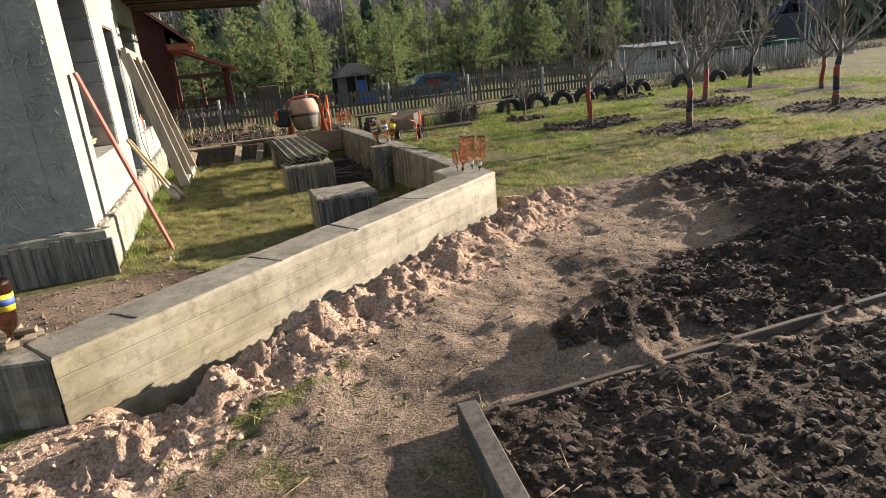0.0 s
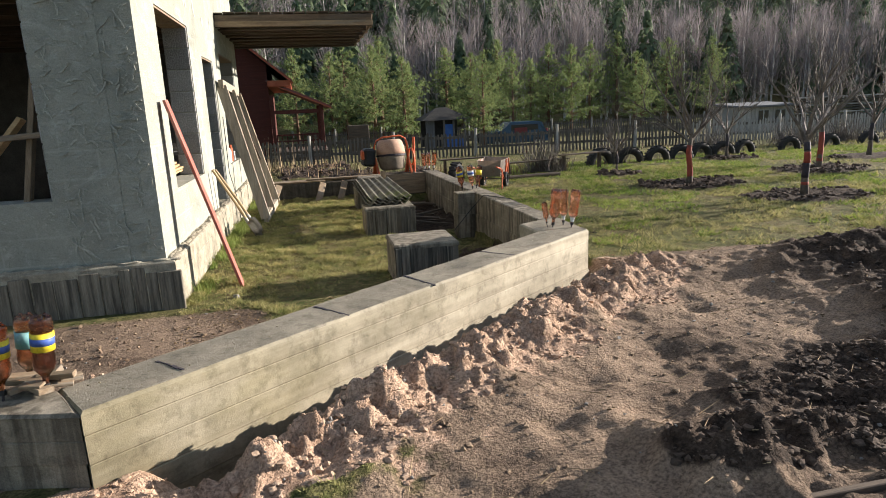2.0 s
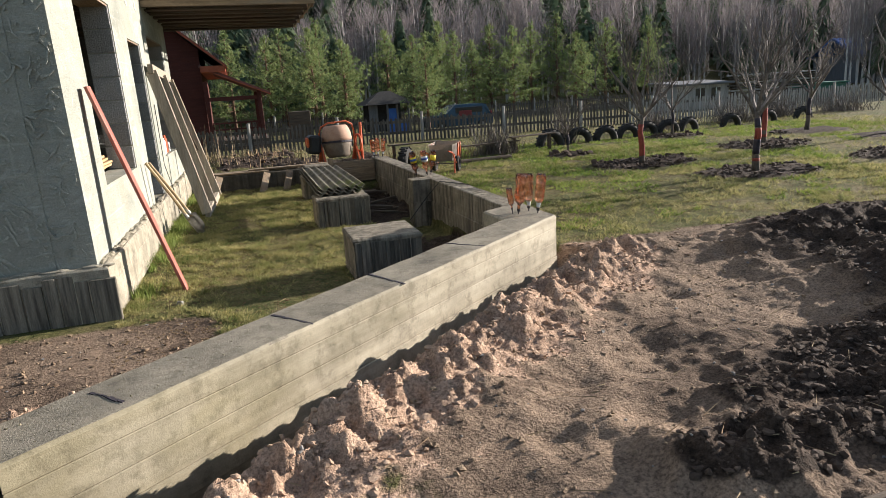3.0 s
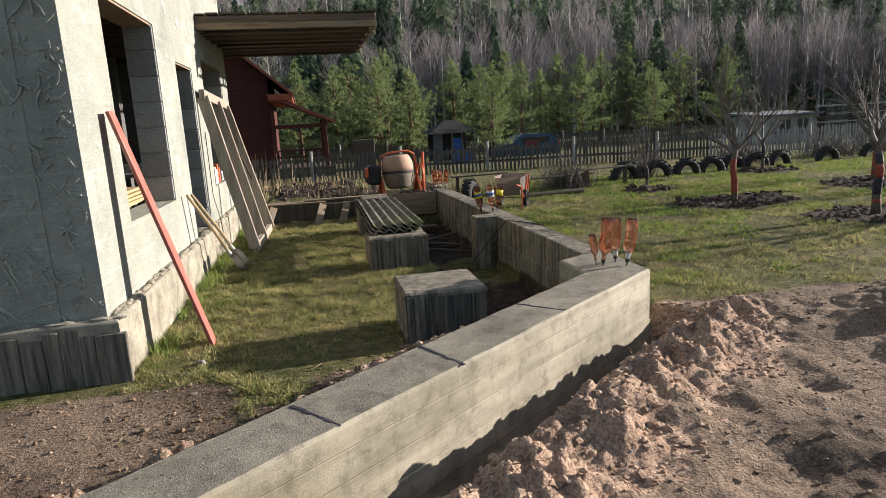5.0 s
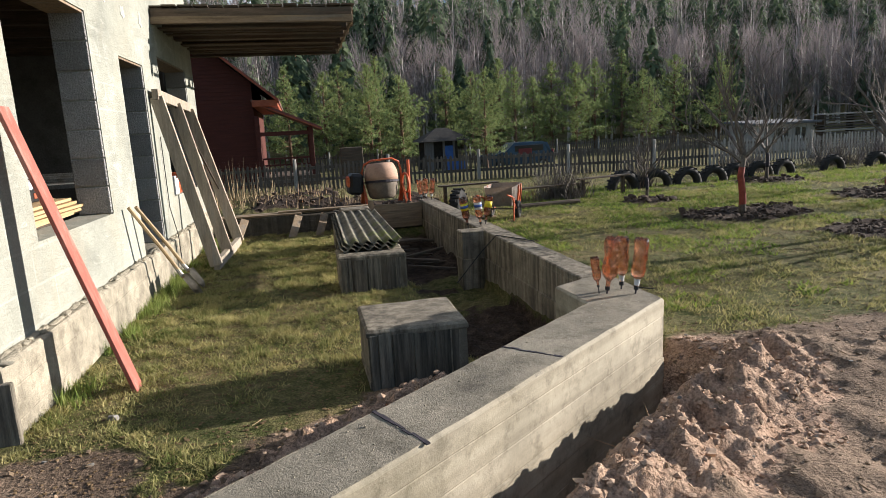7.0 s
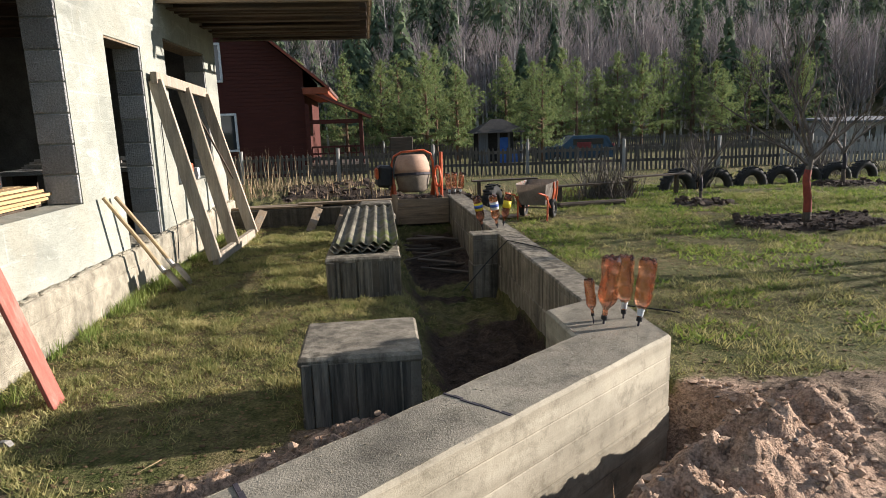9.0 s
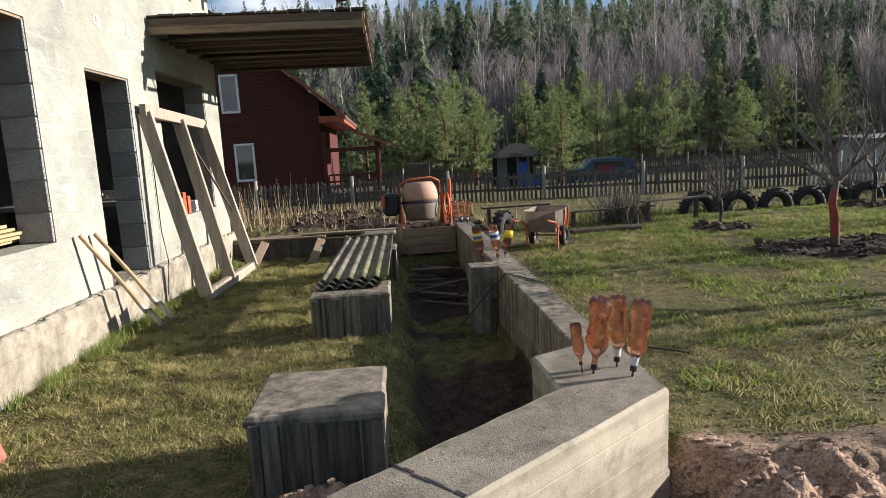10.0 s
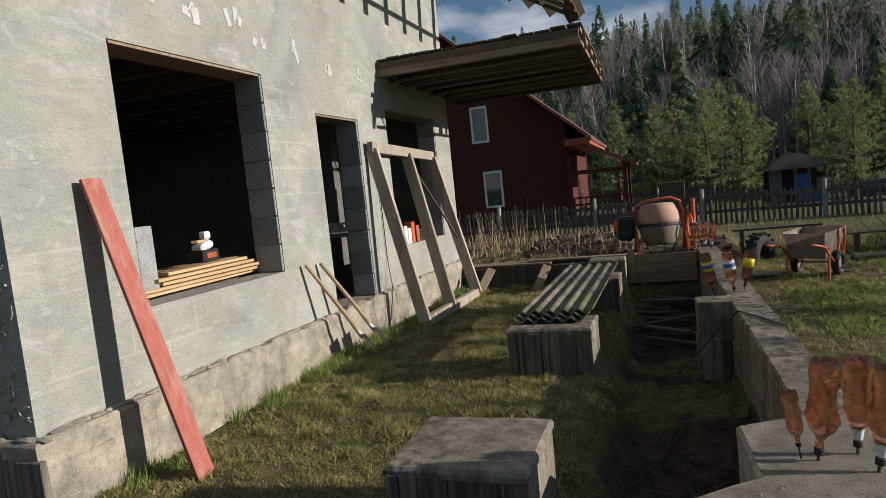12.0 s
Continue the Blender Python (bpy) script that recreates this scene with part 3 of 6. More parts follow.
    # dug soil round the fruit trees
    for tx, ty, ts in TREES:
        r = np.exp(-(((x - tx - 0.05) / (1.05 * ts)) ** 2 + ((y - ty) / (0.75 * ts)) ** 2))
        k = sstep(0.26, 0.42, r + 0.25 * (n2 - 0.5))
        soil = np.maximum(soil, k)
        z = z + k * (0.05 + 0.10 * (n2 - 0.5))
    # the land falls behind the fence and climbs to the wooded hill
    z = z - 0.45 * sstep(21, 36, y)
    r = y + 0.10 * x
    z = z + 35.0 * sstep(56, 250, r) + 4.0 * sstep(46, 80, r) * (fbm(x, y, 0.02, 2, 8) - 0.3)
    z = z + 9.0 * sstep(70, 300, np.abs(x)) * sstep(10, 120, y)
    calm = 1 - sstep(11, 16, np.hypot(x - 3, y - 5))
    return z, sand * calm, soil, tan


def axis(lo, hi, fine, end_lo, end_hi, grow=1.13):
    a = list(np.arange(lo, hi, fine))
    s = fine
    while a[-1] < end_hi:
        s *= grow
        a.append(a[-1] + s)
    s, b = fine, [lo]
    while b[-1] > end_lo:
        s *= grow
        b.append(b[-1] - s)
    return np.array(sorted(set(b[1:] + a)))


gx, gy = axis(-2.0, 5.2, 0.022, -900, 900, 1.045), axis(1.2, 7.2, 0.022, -700, 1500, 1.035)
GX, GY = np.meshgrid(gx, gy)
GZ, W_SAND, W_SOIL, W_TAN = terrain(GX, GY)
nx, ny = len(gx), len(gy)
gm = bpy.data.meshes.new("ground")
gv = np.stack([GX, GY, GZ], -1).reshape(-1, 3)
idx = np.arange(nx * ny).reshape(ny, nx)
quads = np.stack([idx[:-1, :-1], idx[:-1, 1:], idx[1:, 1:], idx[1:, :-1]], -1).reshape(-1, 4)
gm.vertices.add(len(gv))
gm.vertices.foreach_set("co", gv.ravel())
gm.loops.add(quads.size)
gm.loops.foreach_set("vertex_index", quads.ravel())
gm.polygons.add(len(quads))
gm.polygons.foreach_set("loop_start", np.arange(0, quads.size, 4))
gm.update(calc_edges=True)
ca = gm.color_attributes.new("zone", "FLOAT_COLOR", "POINT")
ca.data.foreach_set("color", np.stack([W_SAND, W_SOIL, W_TAN, np.ones_like(W_TAN)], -1).reshape(-1))
gm.materials.append(M_GROUND)
gm.polygons.foreach_set("use_smooth", [True] * len(gm.polygons))
tagged(new("ground", gm), "uneven ground of autumn grass, dug soil and pinkish sand", "ground", kind="structure")


def ground_z(x, y):
    return float(terrain(np.array([x], float), np.array([y], float))[0][0])

# ---------------- the unfinished house ----------------
WX, WY = -1.19, 6.73          # outer faces of the sunny and of the shaded wall
TH = 0.30
WALL_TOP = 6.2


def wall_boxes(bm, u0, u1, z0, z1, holes, place):
    """Boxes for a wall from u0 to u1 with rectangular holes (u, u, z, z); place(u0, u1, z0, z1) adds one."""
    us = sorted({u0, u1, *[h[0] for h in holes], *[h[1] for h in holes]})
    for a, b in zip(us, us[1:]):
        cuts = [h for h in holes if h[0] <= a and h[1] >= b]
        z = z0
        for h in sorted(cuts, key=lambda q: q[2]):
            if h[2] > z:
                place(a, b, z, h[2])
            z = h[3]
        if z < z1:
            place(a, b, z, z1)


E_HOLES = [(7.62, 9.31, 0.78, 2.61), (10.19, 11.14, 0.21, 2.33), (11.95, 13.77, 0.70, 2.53)]
SWING = Matrix.Translation((WX, WY, 0)) @ Matrix.Rotation(radians(-1.6), 4, "Z") @ Matrix.Translation((-WX, -WY, 0))   # the sunny wall stands a little askew
bm = bmesh.new()
wall_boxes(bm, WY, 14.45, 0.21, WALL_TOP, E_HOLES, lambda a, b, z0, z1: box(bm, (WX - TH / 2, (a + b) / 2, (z0 + z1) / 2), (TH, b - a, z1 - z0)))
bmesh.ops.remove_doubles(bm, verts=bm.verts, dist=0.0005)
wall_e = tagged(new("wall_east", finish(bm, "wall_east", M_PLASTER)), "sunlit grey-green plastered block wall with open window and door holes", "wall", kind="structure")
wall_e.matrix_basis = SWING
S_HOLES = [(-3.95, -2.05, 0.82, 2.58)]
bm = bmesh.new()
wall_boxes(bm, -7.0, WX - TH, 0.21, WALL_TOP, S_HOLES, lambda a, b, z0, z1: box(bm, ((a + b) / 2, WY + TH / 2, (z0 + z1) / 2), (b - a, TH, z1 - z0)))
wall_s = tagged(new("wall_south", finish(bm, "wall_south", M_PLASTER)), "shaded grey wall with rough trowelled plaster", "wall", kind="structure")
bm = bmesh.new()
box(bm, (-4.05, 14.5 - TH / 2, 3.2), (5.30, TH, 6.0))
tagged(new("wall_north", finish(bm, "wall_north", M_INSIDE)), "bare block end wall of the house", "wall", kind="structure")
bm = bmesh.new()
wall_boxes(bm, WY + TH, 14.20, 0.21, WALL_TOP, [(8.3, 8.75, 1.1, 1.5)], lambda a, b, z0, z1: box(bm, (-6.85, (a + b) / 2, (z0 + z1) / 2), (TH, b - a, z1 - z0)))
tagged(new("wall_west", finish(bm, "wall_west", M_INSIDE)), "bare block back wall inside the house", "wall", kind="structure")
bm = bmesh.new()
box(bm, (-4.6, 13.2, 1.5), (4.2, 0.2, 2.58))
tagged(new("wall_inner", finish(bm, "wall_inner", M_INSIDE)), "inner block wall toned dark for indoor shade", "wall", kind="structure")
tagged(new("floor", finish(boxm((-4.10, 10.62, 0.10), (5.4, 7.2, 0.2)), "floor", M_INSIDE)), "concrete floor inside the house, toned dark for indoor shade", "floor", kind="structure")
tagged(new("ceiling", finish(boxm((-4.10, 10.62, 2.94), (5.2, 7.15, 0.10)), "ceiling", M_DARKWOOD)), "dark board ceiling on timber joists", "ceiling", kind="structure")
for i in range(9):
    y = 7.4 + i * 0.8
    ob = new("ceiling_joist", finish(boxm((-4.10, y, 2.80), (5.1, 0.08, 0.18)), "ceiling_joist", M_DARKWOOD))
    tagged(ob, "dark timber ceiling joist", "joist", "joists under the ceiling", "structure")

plinth = root("plinth", "rough cast concrete plinth under the house walls", "plinth", kind="structure")
P0 = [(-7.1, 6.65), (-1.10, 6.65), (-0.885, 14.50), (-1.35, 14.50), (-1.55, 7.08), (-7.1, 7.08)]
part("plinth_wall", cast_wall(P0, -0.75, 0.21, 0.20, 0.004, 5, 0.12), M_PLINTH, plinth)
rng = random.Random(4)
# pieces of mortar squeezed out along the ledge
bm = bmesh.new()
for i in range(150):
    y = rng.uniform(6.75, 14.4)
    bmesh.ops.create_icosphere(bm, subdivisions=1, radius=1, matrix=Matrix.Translation((WX + 0.028 * (y - WY) + rng.uniform(0.0, 0.06), y, 0.215)) @ Matrix.Diagonal((0.03, rng.uniform(0.03, 0.12), rng.uniform(0.008, 0.022), 1)))
for i in range(60):
    x = rng.uniform(-6, -1.1)
    bmesh.ops.create_icosphere(bm, subdivisions=1, radius=1, matrix=Matrix.Translation((x, WY - rng.uniform(0.0, 0.05), 0.215)) @ Matrix.Diagonal((rng.uniform(0.03, 0.12), 0.03, rng.uniform(0.008, 0.022), 1)))
part("mortar_crust", bm, M_PLINTH, plinth, "crumbly mortar along the ledge")

# smears and ridges left by the trowel on the shaded wall, boards' marks on its plinth
bm = bmesh.new()
for i in range(420):
    if i % 4:
        x, z = rng.uniform(-2.03, -1.22), rng.uniform(0.28, 3.4)
    else:
        x, z = rng.uniform(-5.5, -1.3), rng.choice((rng.uniform(0.26, 0.80), rng.uniform(2.62, 3.4)))
    a = rng.choice((0.0, 1.57, 0.6, -0.7)) + rng.uniform(-0.35, 0.35)
    ln = rng.uniform(0.02, 0.20) * rng.random() + 0.02
    px, pz = x, z
    for k in range(3):
        a += rng.uniform(-0.5, 0.5)
        qx, qz = px + math.cos(a) * ln / 3, pz + math.sin(a) * ln / 3
        if qx < WX - 0.01 and not (-3.97 < qx < -2.04 and 0.80 < qz < 2.6):
            stick(bm, (px, WY - 0.001, pz), (qx, WY - 0.001, qz), rng.uniform(0.005, 0.018), rng.uniform(0.010, 0.030), (0, 1, 0))
        px, pz = qx, qz
part("plaster_ridge", bm, material("ridge_plaster", (0.32, 0.325, 0.28), (0.44, 0.44, 0.38), None, 9, 60, 0.95, 0, 0.5, 0.01), wall_s, "raised trowel marks")
bm = bmesh.new()
x = -6.9
while x < -1.2:
    w = rng.uniform(0.05, 0.24)
    z0, z1 = -0.5, rng.choice((0.17, 0.16, 0.12))
    box(bm, (x + w / 2, 6.648, (z0 + z1) / 2), (w - rng.uniform(0.004, 0.02), rng.uniform(0.01, 0.06), z1 - z0), None, 0.006)
    x += w
part("board_mark", bm, M_PIERBOARD, plinth, "rough dark marks of the shuttering")

# open jambs: single blocks with joints
bm = boxm((0, 0, 0), (TH - 0.012, 0.10, 0.238), None, 0.006)
block_me = finish(bm, "block", M_AAC)
for (y0, y1, z0, z1) in E_HOLES:
    n = int(round((z1 - z0) / 0.25))
    h = (z1 - z0) / n
    for i in range(n):
        o = rng.uniform(-0.004, 0.004)
        share("block", block_me, wall_e, Matrix.Translation((WX - TH / 2 - 0.003, y1 + 0.032 + o, z0 + (i + 0.5) * h)) @ Matrix.Diagonal((1, 1, h / 0.25, 1)))
for (x0, x1, z0, z1) in S_HOLES:
    for i in range(7):
        share("block", block_me, wall_s, Matrix.Translation((x1 + 0.034, WY + TH / 2 + 0.003, z0 + (i + 0.5) * 0.2514)) @ Matrix.Rotation(math.pi / 2, 4, "Z"))
for (y0, y1, z0, z1) in E_HOLES:
    part("lintel_board", boxm((WX - TH / 2 - 0.004, (y0 + y1) / 2, z1 - 0.013), (TH - 0.016, y1 - y0 - 0.05, 0.022), None, 0.002), M_WOOD, wall_e, "brown board under the lintel")
# patches of scraped plaster over the lintels
bm = bmesh.new()
for y, z in [(8.05, 3.02), (8.5, 3.0), (9.35, 2.92), (9.95, 2.92), (10.6, 2.86), (11.3, 2.84), (7.7, 3.05), (9.0, 3.05)]:
    for k in range(3):
        box(bm, (WX + 0.002, y + rng.uniform(-0.08, 0.08), z + rng.uniform(-0.05, 0.05)), (0.008, rng.uniform(0.02, 0.10), rng.uniform(0.06, 0.16)), Matrix.Rotation(rng.uniform(-0.5, 0.5), 4, "X"), 0.003)
part("plaster_daub", bm, material("pale_daub", (0.44, 0.44, 0.39), (0.54, 0.54, 0.49), None, 9, 60, 0.95, 0, 0.5, 0.01), wall_e, "pale daubs of plaster")

# open eaves: rafters and battens above the wall
roof = root("roof_frame", "open timber eaves with rafters and battens", "roof", kind="structure")
EX, EZ, RX, RZ = 1.15, 4.27, -4.0, 7.24
for i in range(16):
    y = 7.0 + i * 0.62
    bm = bmesh.new()
    stick(bm, (EX, y, EZ), (RX, y, RZ), 0.05, 0.13, (0, 1, 0))
    part("rafter", bm, M_DARKWOOD, roof)
for k, t in enumerate((0.02, 0.20, 0.42, 0.66, 0.9)):
    x, z = EX + (RX - EX) * t, EZ + (RZ - EZ) * t + 0.09
    part("batten", boxm((x, 11.8, z), (0.14, 10.4, 0.04)), M_DARKWOOD, roof)
for k in range(5):
    t = 0.02 + 0.075 * k
    bm = boxm((EX + (RX - EX) * t, 16.45 + rng.uniform(-0.1, 0.1), EZ + (RZ - EZ) * t + 0.135), (0.36, 1.2, 0.02), Matrix.Rotation(math.atan2(RZ - EZ, RX - EX) - math.pi, 4, "Y") @ Matrix.Rotation(0, 4, "Z"))
    part("roof_board", bm, M_DARKWOOD, roof)

# canopy over the last window
canopy = root("canopy", "flat timber canopy of weathered planks over the window", "canopy")
for i in range(6):
    y = 11.88 + i * 0.68
    part("joist", boxm((0.23 + rng.uniform(-0.02, 0.02), y, 3.01), (2.56, 0.055, 0.19), None, 0.005), M_DARKWOOD, canopy)
part("front_board", boxm((0.24, 11.845, 2.96), (2.58, 0.022, 0.085), None, 0.003), M_WOODX, canopy, "paler worn board")
for i in range(14):
    x = -1.0 + i * 0.19
    part("plank", boxm((x, 13.7, 3.137 + rng.uniform(-0.004, 0.008)), (0.175, 3.7 + rng.uniform(-0.12, 0.12), 0.022)), M_DARKWOOD, canopy)
for i in range(7):
    y = 12.30 + i * 0.5
    part("soffit_board", boxm((0.15, y, 2.925), (2.5, 0.16, 0.018)), M_DARKWOOD, canopy)
part("end_board", boxm((1.525, 13.7, 3.10), (0.022, 3.6, 0.06), None, 0.003), M_WOOD, canopy)
part("end_board", boxm((1.525, 13.7, 2.95), (0.022, 3.5, 0.045), None, 0.003), M_WOOD, canopy)
for i in range(5):
    bm = bmesh.new()
    stick(bm, (1.54, 12.1 + i * 0.75, 3.12), (1.54, 12.25 + i * 0.75, 2.92), 0.02, 0.05, (1, 0, 0))
    part("strap", bm, M_WOOD, canopy)

# timber inside the shaded window
win_frame = root("window_timber", "rough timber uprights and rail in the open window", "timber frame")
for a, b, w in [((-2.31, 6.90, 0.80), (-1.98, 6.99, 2.56), 0.10), ((-2.93, 6.92, 0.80), (-2.42, 6.99, 2.57), 0.11)]:
    bm = bmesh.new()
    stick(bm, a, b, 0.05, w, (0, 1, 0), 0.004)
    part("upright", bm, M_WOOD, win_frame)
bm = bmesh.new()
stick(bm, (-3.9, 6.86, 1.30), (-2.08, 6.86, 1.40), 0.05, 0.10, (0, 1, 0), 0.004)
part("rail", bm, M_WOODX, win_frame)
for a, b in [((-2.95, 7.05, 0.80), (-2.35, 7.2, 1.55)), ((-3.4, 7.05, 0.80), (-2.7, 7.2, 1.6))]:
    bm = bmesh.new()
    stick(bm, a, b, 0.04, 0.16, (0, 1, 0), 0.004)
    part("board", bm, M_NEWWOOD, win_frame)

# stack of boards on the sill of the large window
stack = root("board_stack", "stack of fresh yellow boards inside the large window", "boards")
for i in range(22):
    lvl = i // 5
    bm = boxm((-1.47 - (i % 5) * 0.17 + rng.uniform(-0.03, 0.03), 8.55 + rng.uniform(-0.15, 0.15) + 0.05 * lvl, 0.815 + lvl * 0.034), (0.13, rng.uniform(1.5, 1.75) - 0.17 * lvl, 0.024), Matrix.Rotation(rng.uniform(-0.07, 0.07), 4, "Z"))
    part("board", bm, M_NEWWOOD, stack)
part("trestle", boxm((-1.9, 8.5, 0.50), (0.7, 1.4, 0.58), None, 0.01), M_DARKWOOD, stack)
tagged(part("block", boxm((-1.50, 7.97, 1.09), (0.16, 0.17, 0.50), None, 0.006), M_AAC, None), "pale block standing upright in the window", "block")
for k in range(3):
    tagged(part("block", boxm((-1.62, 7.76, 0.91 + 0.16 * k), (0.2, 0.2, 0.15), None, 0.006), M_AAC, None), "rough grey block stacked on the boards in the window", "block", "blocks in the window")
bin_ = root("tool_box", "dark tool box with white cloth on the boards", "tool box")
part("body", boxm((-1.70, 8.91, 1.02), (0.20, 0.22, 0.11), None, 0.01), M_BLACK, bin_)
part("cloth", boxm((-1.67, 8.89, 1.105), (0.13, 0.17, 0.07), Matrix.Rotation(0.25, 4, "X"), 0.02), M_WHITE, bin_)
part("red_strip", boxm((-1.597, 8.91, 1.02), (0.012, 0.13, 0.05), None, 0.004), M_REDTRIM, bin_)
part("offcut", boxm((-1.68, 8.88, 1.152), (0.06, 0.26, 0.025), Matrix.Rotation(0.3, 4, "Z"), 0.003), M_NEWWOOD, bin_, "short offcut of fresh board")
part("white_pot", boxm((-1.68, 8.95, 1.20), (0.08, 0.08, 0.07), None, 0.015), M_WHITE, bin_, "small white pot")

bench = root("workbench", "cluttered workbench seen through the doorway", "workbench")
part("bench_top", boxm((-2.4, 12.3, 0.93), (1.6, 0.7, 0.06), None, 0.005), M_AAC, bench)
for x in (-3.1, -1.7):
    part("bench_leg", boxm((x, 12.3, 0.55), (0.08, 0.6, 0.70)), M_DARKWOOD, bench)
for i in range(7):
    part("pipe", boxm((-2.4 + rng.uniform(-0.1, 0.1), 12.1 + 0.07 * i, 0.985 + 0.03 * (i % 4)), (rng.uniform(0.9, 1.4), 0.04, 0.03), Matrix.Rotation(rng.uniform(-0.1, 0.1), 4, "Z")), M_STEEL, bench)

# bricks on the sill of the last window
for i, (y, c, hh) in enumerate([(12.32, M_WHITE, 0.26), (12.46, M_WHITE, 0.22), (12.60, M_ORANGE, 0.30), (12.78, M_REDTRIM, 0.24), (13.1, M_WHITE, 0.16)]):
    tagged(part("brick", boxm((WX + 0.06, y, 0.70 + hh / 2), (0.12, 0.11, hh), None, 0.006), c, None), "white or red brick standing on the window sill", "bricks", "bricks on the sill")

# far wall's concrete, darkened in colour for the shadow under its planks
M_FARWALL_SHADED = concrete_material("far_wall_concrete_shaded", (0.085, 0.075, 0.06), (0.17, 0.15, 0.12), 0.5, 2.5, 0.9)
# ---------------- foundation walls and piers ----------------
diag = root("foundation_wall", "low cast concrete foundation wall with board marks", "foundation", kind="structure")
WALL_TOPZ = 0.15
bm = cast_wall([(-1.01, 3.62), (3.04, 6.67), (3.05, 7.46), (2.79, 7.46), (2.49, 7.30), (2.51, 6.78), (-1.22, 3.97)], -0.75, WALL_TOPZ, 0.155, 0.007, 11, 0.07)
# top faces take the concrete with shade in its colour
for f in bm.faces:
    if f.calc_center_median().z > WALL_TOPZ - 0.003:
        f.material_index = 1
part("diagonal_wall", bm, M_BEAM, diag).data.materials.append(M_BEAM_SHADED)
part("end_wall", cast_wall([(-3.6, 4.28), (-1.015, 3.622), (-1.222, 3.972), (-3.5, 4.66)], -0.75, WALL_TOPZ - 0.004, 0.125, 0.007, 12, 0.07), M_BLOCKC, diag)
part("long_wall", cast_wall([(2.785, 7.465), (3.05, 7.465), (3.06, 14.45), (2.76, 14.45), (2.775, 10.50), (2.50, 10.50), (2.50, 10.22), (2.78, 10.22)], -0.75, WALL_TOPZ, 0.14, 0.008, 13, 0.09), M_BLOCKC, diag)
part("far_wall", cast_wall([(-1.0, 14.12), (2.755, 14.12), (2.755, 14.44), (-1.0, 14.44)], -0.75, 0.06, 0.14, 0.008, 14, 0.1), M_FARWALL_SHADED, diag)
# joints and chips on top
bm = bmesh.new()
for (xa, ya), (xb, yb) in [((1.67, 6.13), (1.92, 5.85)), ((0.86, 5.52), (1.03, 5.14)), ((0.11, 4.92), (0.33, 4.64)), ((-0.78, 4.20), (-0.62, 4.02))]:
    n = 7
    for k in range(n):
        p = Vector((xa, ya, WALL_TOPZ)).lerp(Vector((xb, yb, WALL_TOPZ)), k / n)
        q = Vector((xa, ya, WALL_TOPZ)).lerp(Vector((xb, yb, WALL_TOPZ)), (k + 1) / n)
        o = Vector((rng.uniform(-0.006, 0.006), rng.uniform(-0.006, 0.006), 0.0))
        stick(bm, p + o, q + o, rng.uniform(0.008, 0.022), 0.007, (0, 0, 1))
part("joint", bm, M_DARKBAND, diag, "dark joints on the top")

pier_specs = [("A", (0.95, 1.62, 6.72, 7.34), 0.15), ("B", (0.94, 1.65, 9.34, 9.84), 0.15), ("C", (1.05, 1.74, 12.05, 12.55), 0.12)]
for k, (q, (x0, x1, y0, y1), zt) in enumerate(pier_specs):
    ob = part("concrete_pier", cast_wall([(x0, y0), (x1, y0 - 0.02), (x1 + 0.01, y1), (x0, y1 + 0.01)], -0.8, zt, 0.30, 0.008, 30 + k, 0.06), M_BLOCKC, None)
    tagged(ob, "square cast concrete pier with dark water streaks", "concrete pier", "piers in the grass")
    xx = x0 + 0.015
    while xx < x1 - 0.05:
        w = min(rng.uniform(0.05, 0.16), x1 - 0.012 - xx)
        th = rng.uniform(0.004, 0.022)
        part("board_mark", boxm((xx + w / 2, y0 - 0.010 - th / 2 + 0.006, (zt - 0.03 - 0.62) / 2), (w - rng.uniform(0.004, 0.02), th, zt - 0.03 + 0.62 - rng.uniform(0, 0.05)), None, 0.003), M_PIERBOARD, ob)
        xx += w
tagged(part("concrete_pier", cast_wall([(1.25, 13.5), (1.75, 13.5), (1.75, 13.9), (1.25, 13.9)], -0.8, 0.16, 0.3, 0.008, 35, 0.06), M_BLOCKC, None), "square cast concrete pier with dark water streaks", "concrete pier", "piers in the grass")

# corrugated sheets lying from pier to pier
sheets = root("corrugated_sheets", "stack of mossy corrugated roofing sheets laid across two piers", "roofing sheets")
for s in range(3):
    bm = bmesh.new()
    W, Ls, n = 0.62, 3.0, 50
    y0 = 9.52 + s * 0.03
    z0 = 0.175 + s * 0.028
    xo = 0.97 + 0.03 * s
    top, bot = [], []
    for r in range(9):
        y = y0 + Ls * r / 8
        for lay, lst in ((0.012, top), (0, bot)):
            lst.append([bm.verts.new((xo + 0.008 * r + W * i / n, y, z0 + lay - 0.012 * r / 8 + 0.019 * math.cos(2 * math.pi * 5 * i / n))) for i in range(n + 1)])
    for r in range(8):
        for i in range(n):
            bm.faces.new((top[r][i], top[r][i + 1], top[r + 1][i + 1], top[r + 1][i]))
            bm.faces.new((bot[r][i], bot[r][i + 1], bot[r + 1][i + 1], bot[r + 1][i]))
        for i in (0, n):
            bm.faces.new((top[r][i], bot[r][i], bot[r + 1][i], top[r + 1][i]))
    for r in (0, 8):
        for i in range(n):
            bm.faces.new((top[r][i], top[r][i + 1], bot[r][i + 1], bot[r][i]))
    part("sheet", bm, M_MOSSSHEET, sheets, smooth=True)

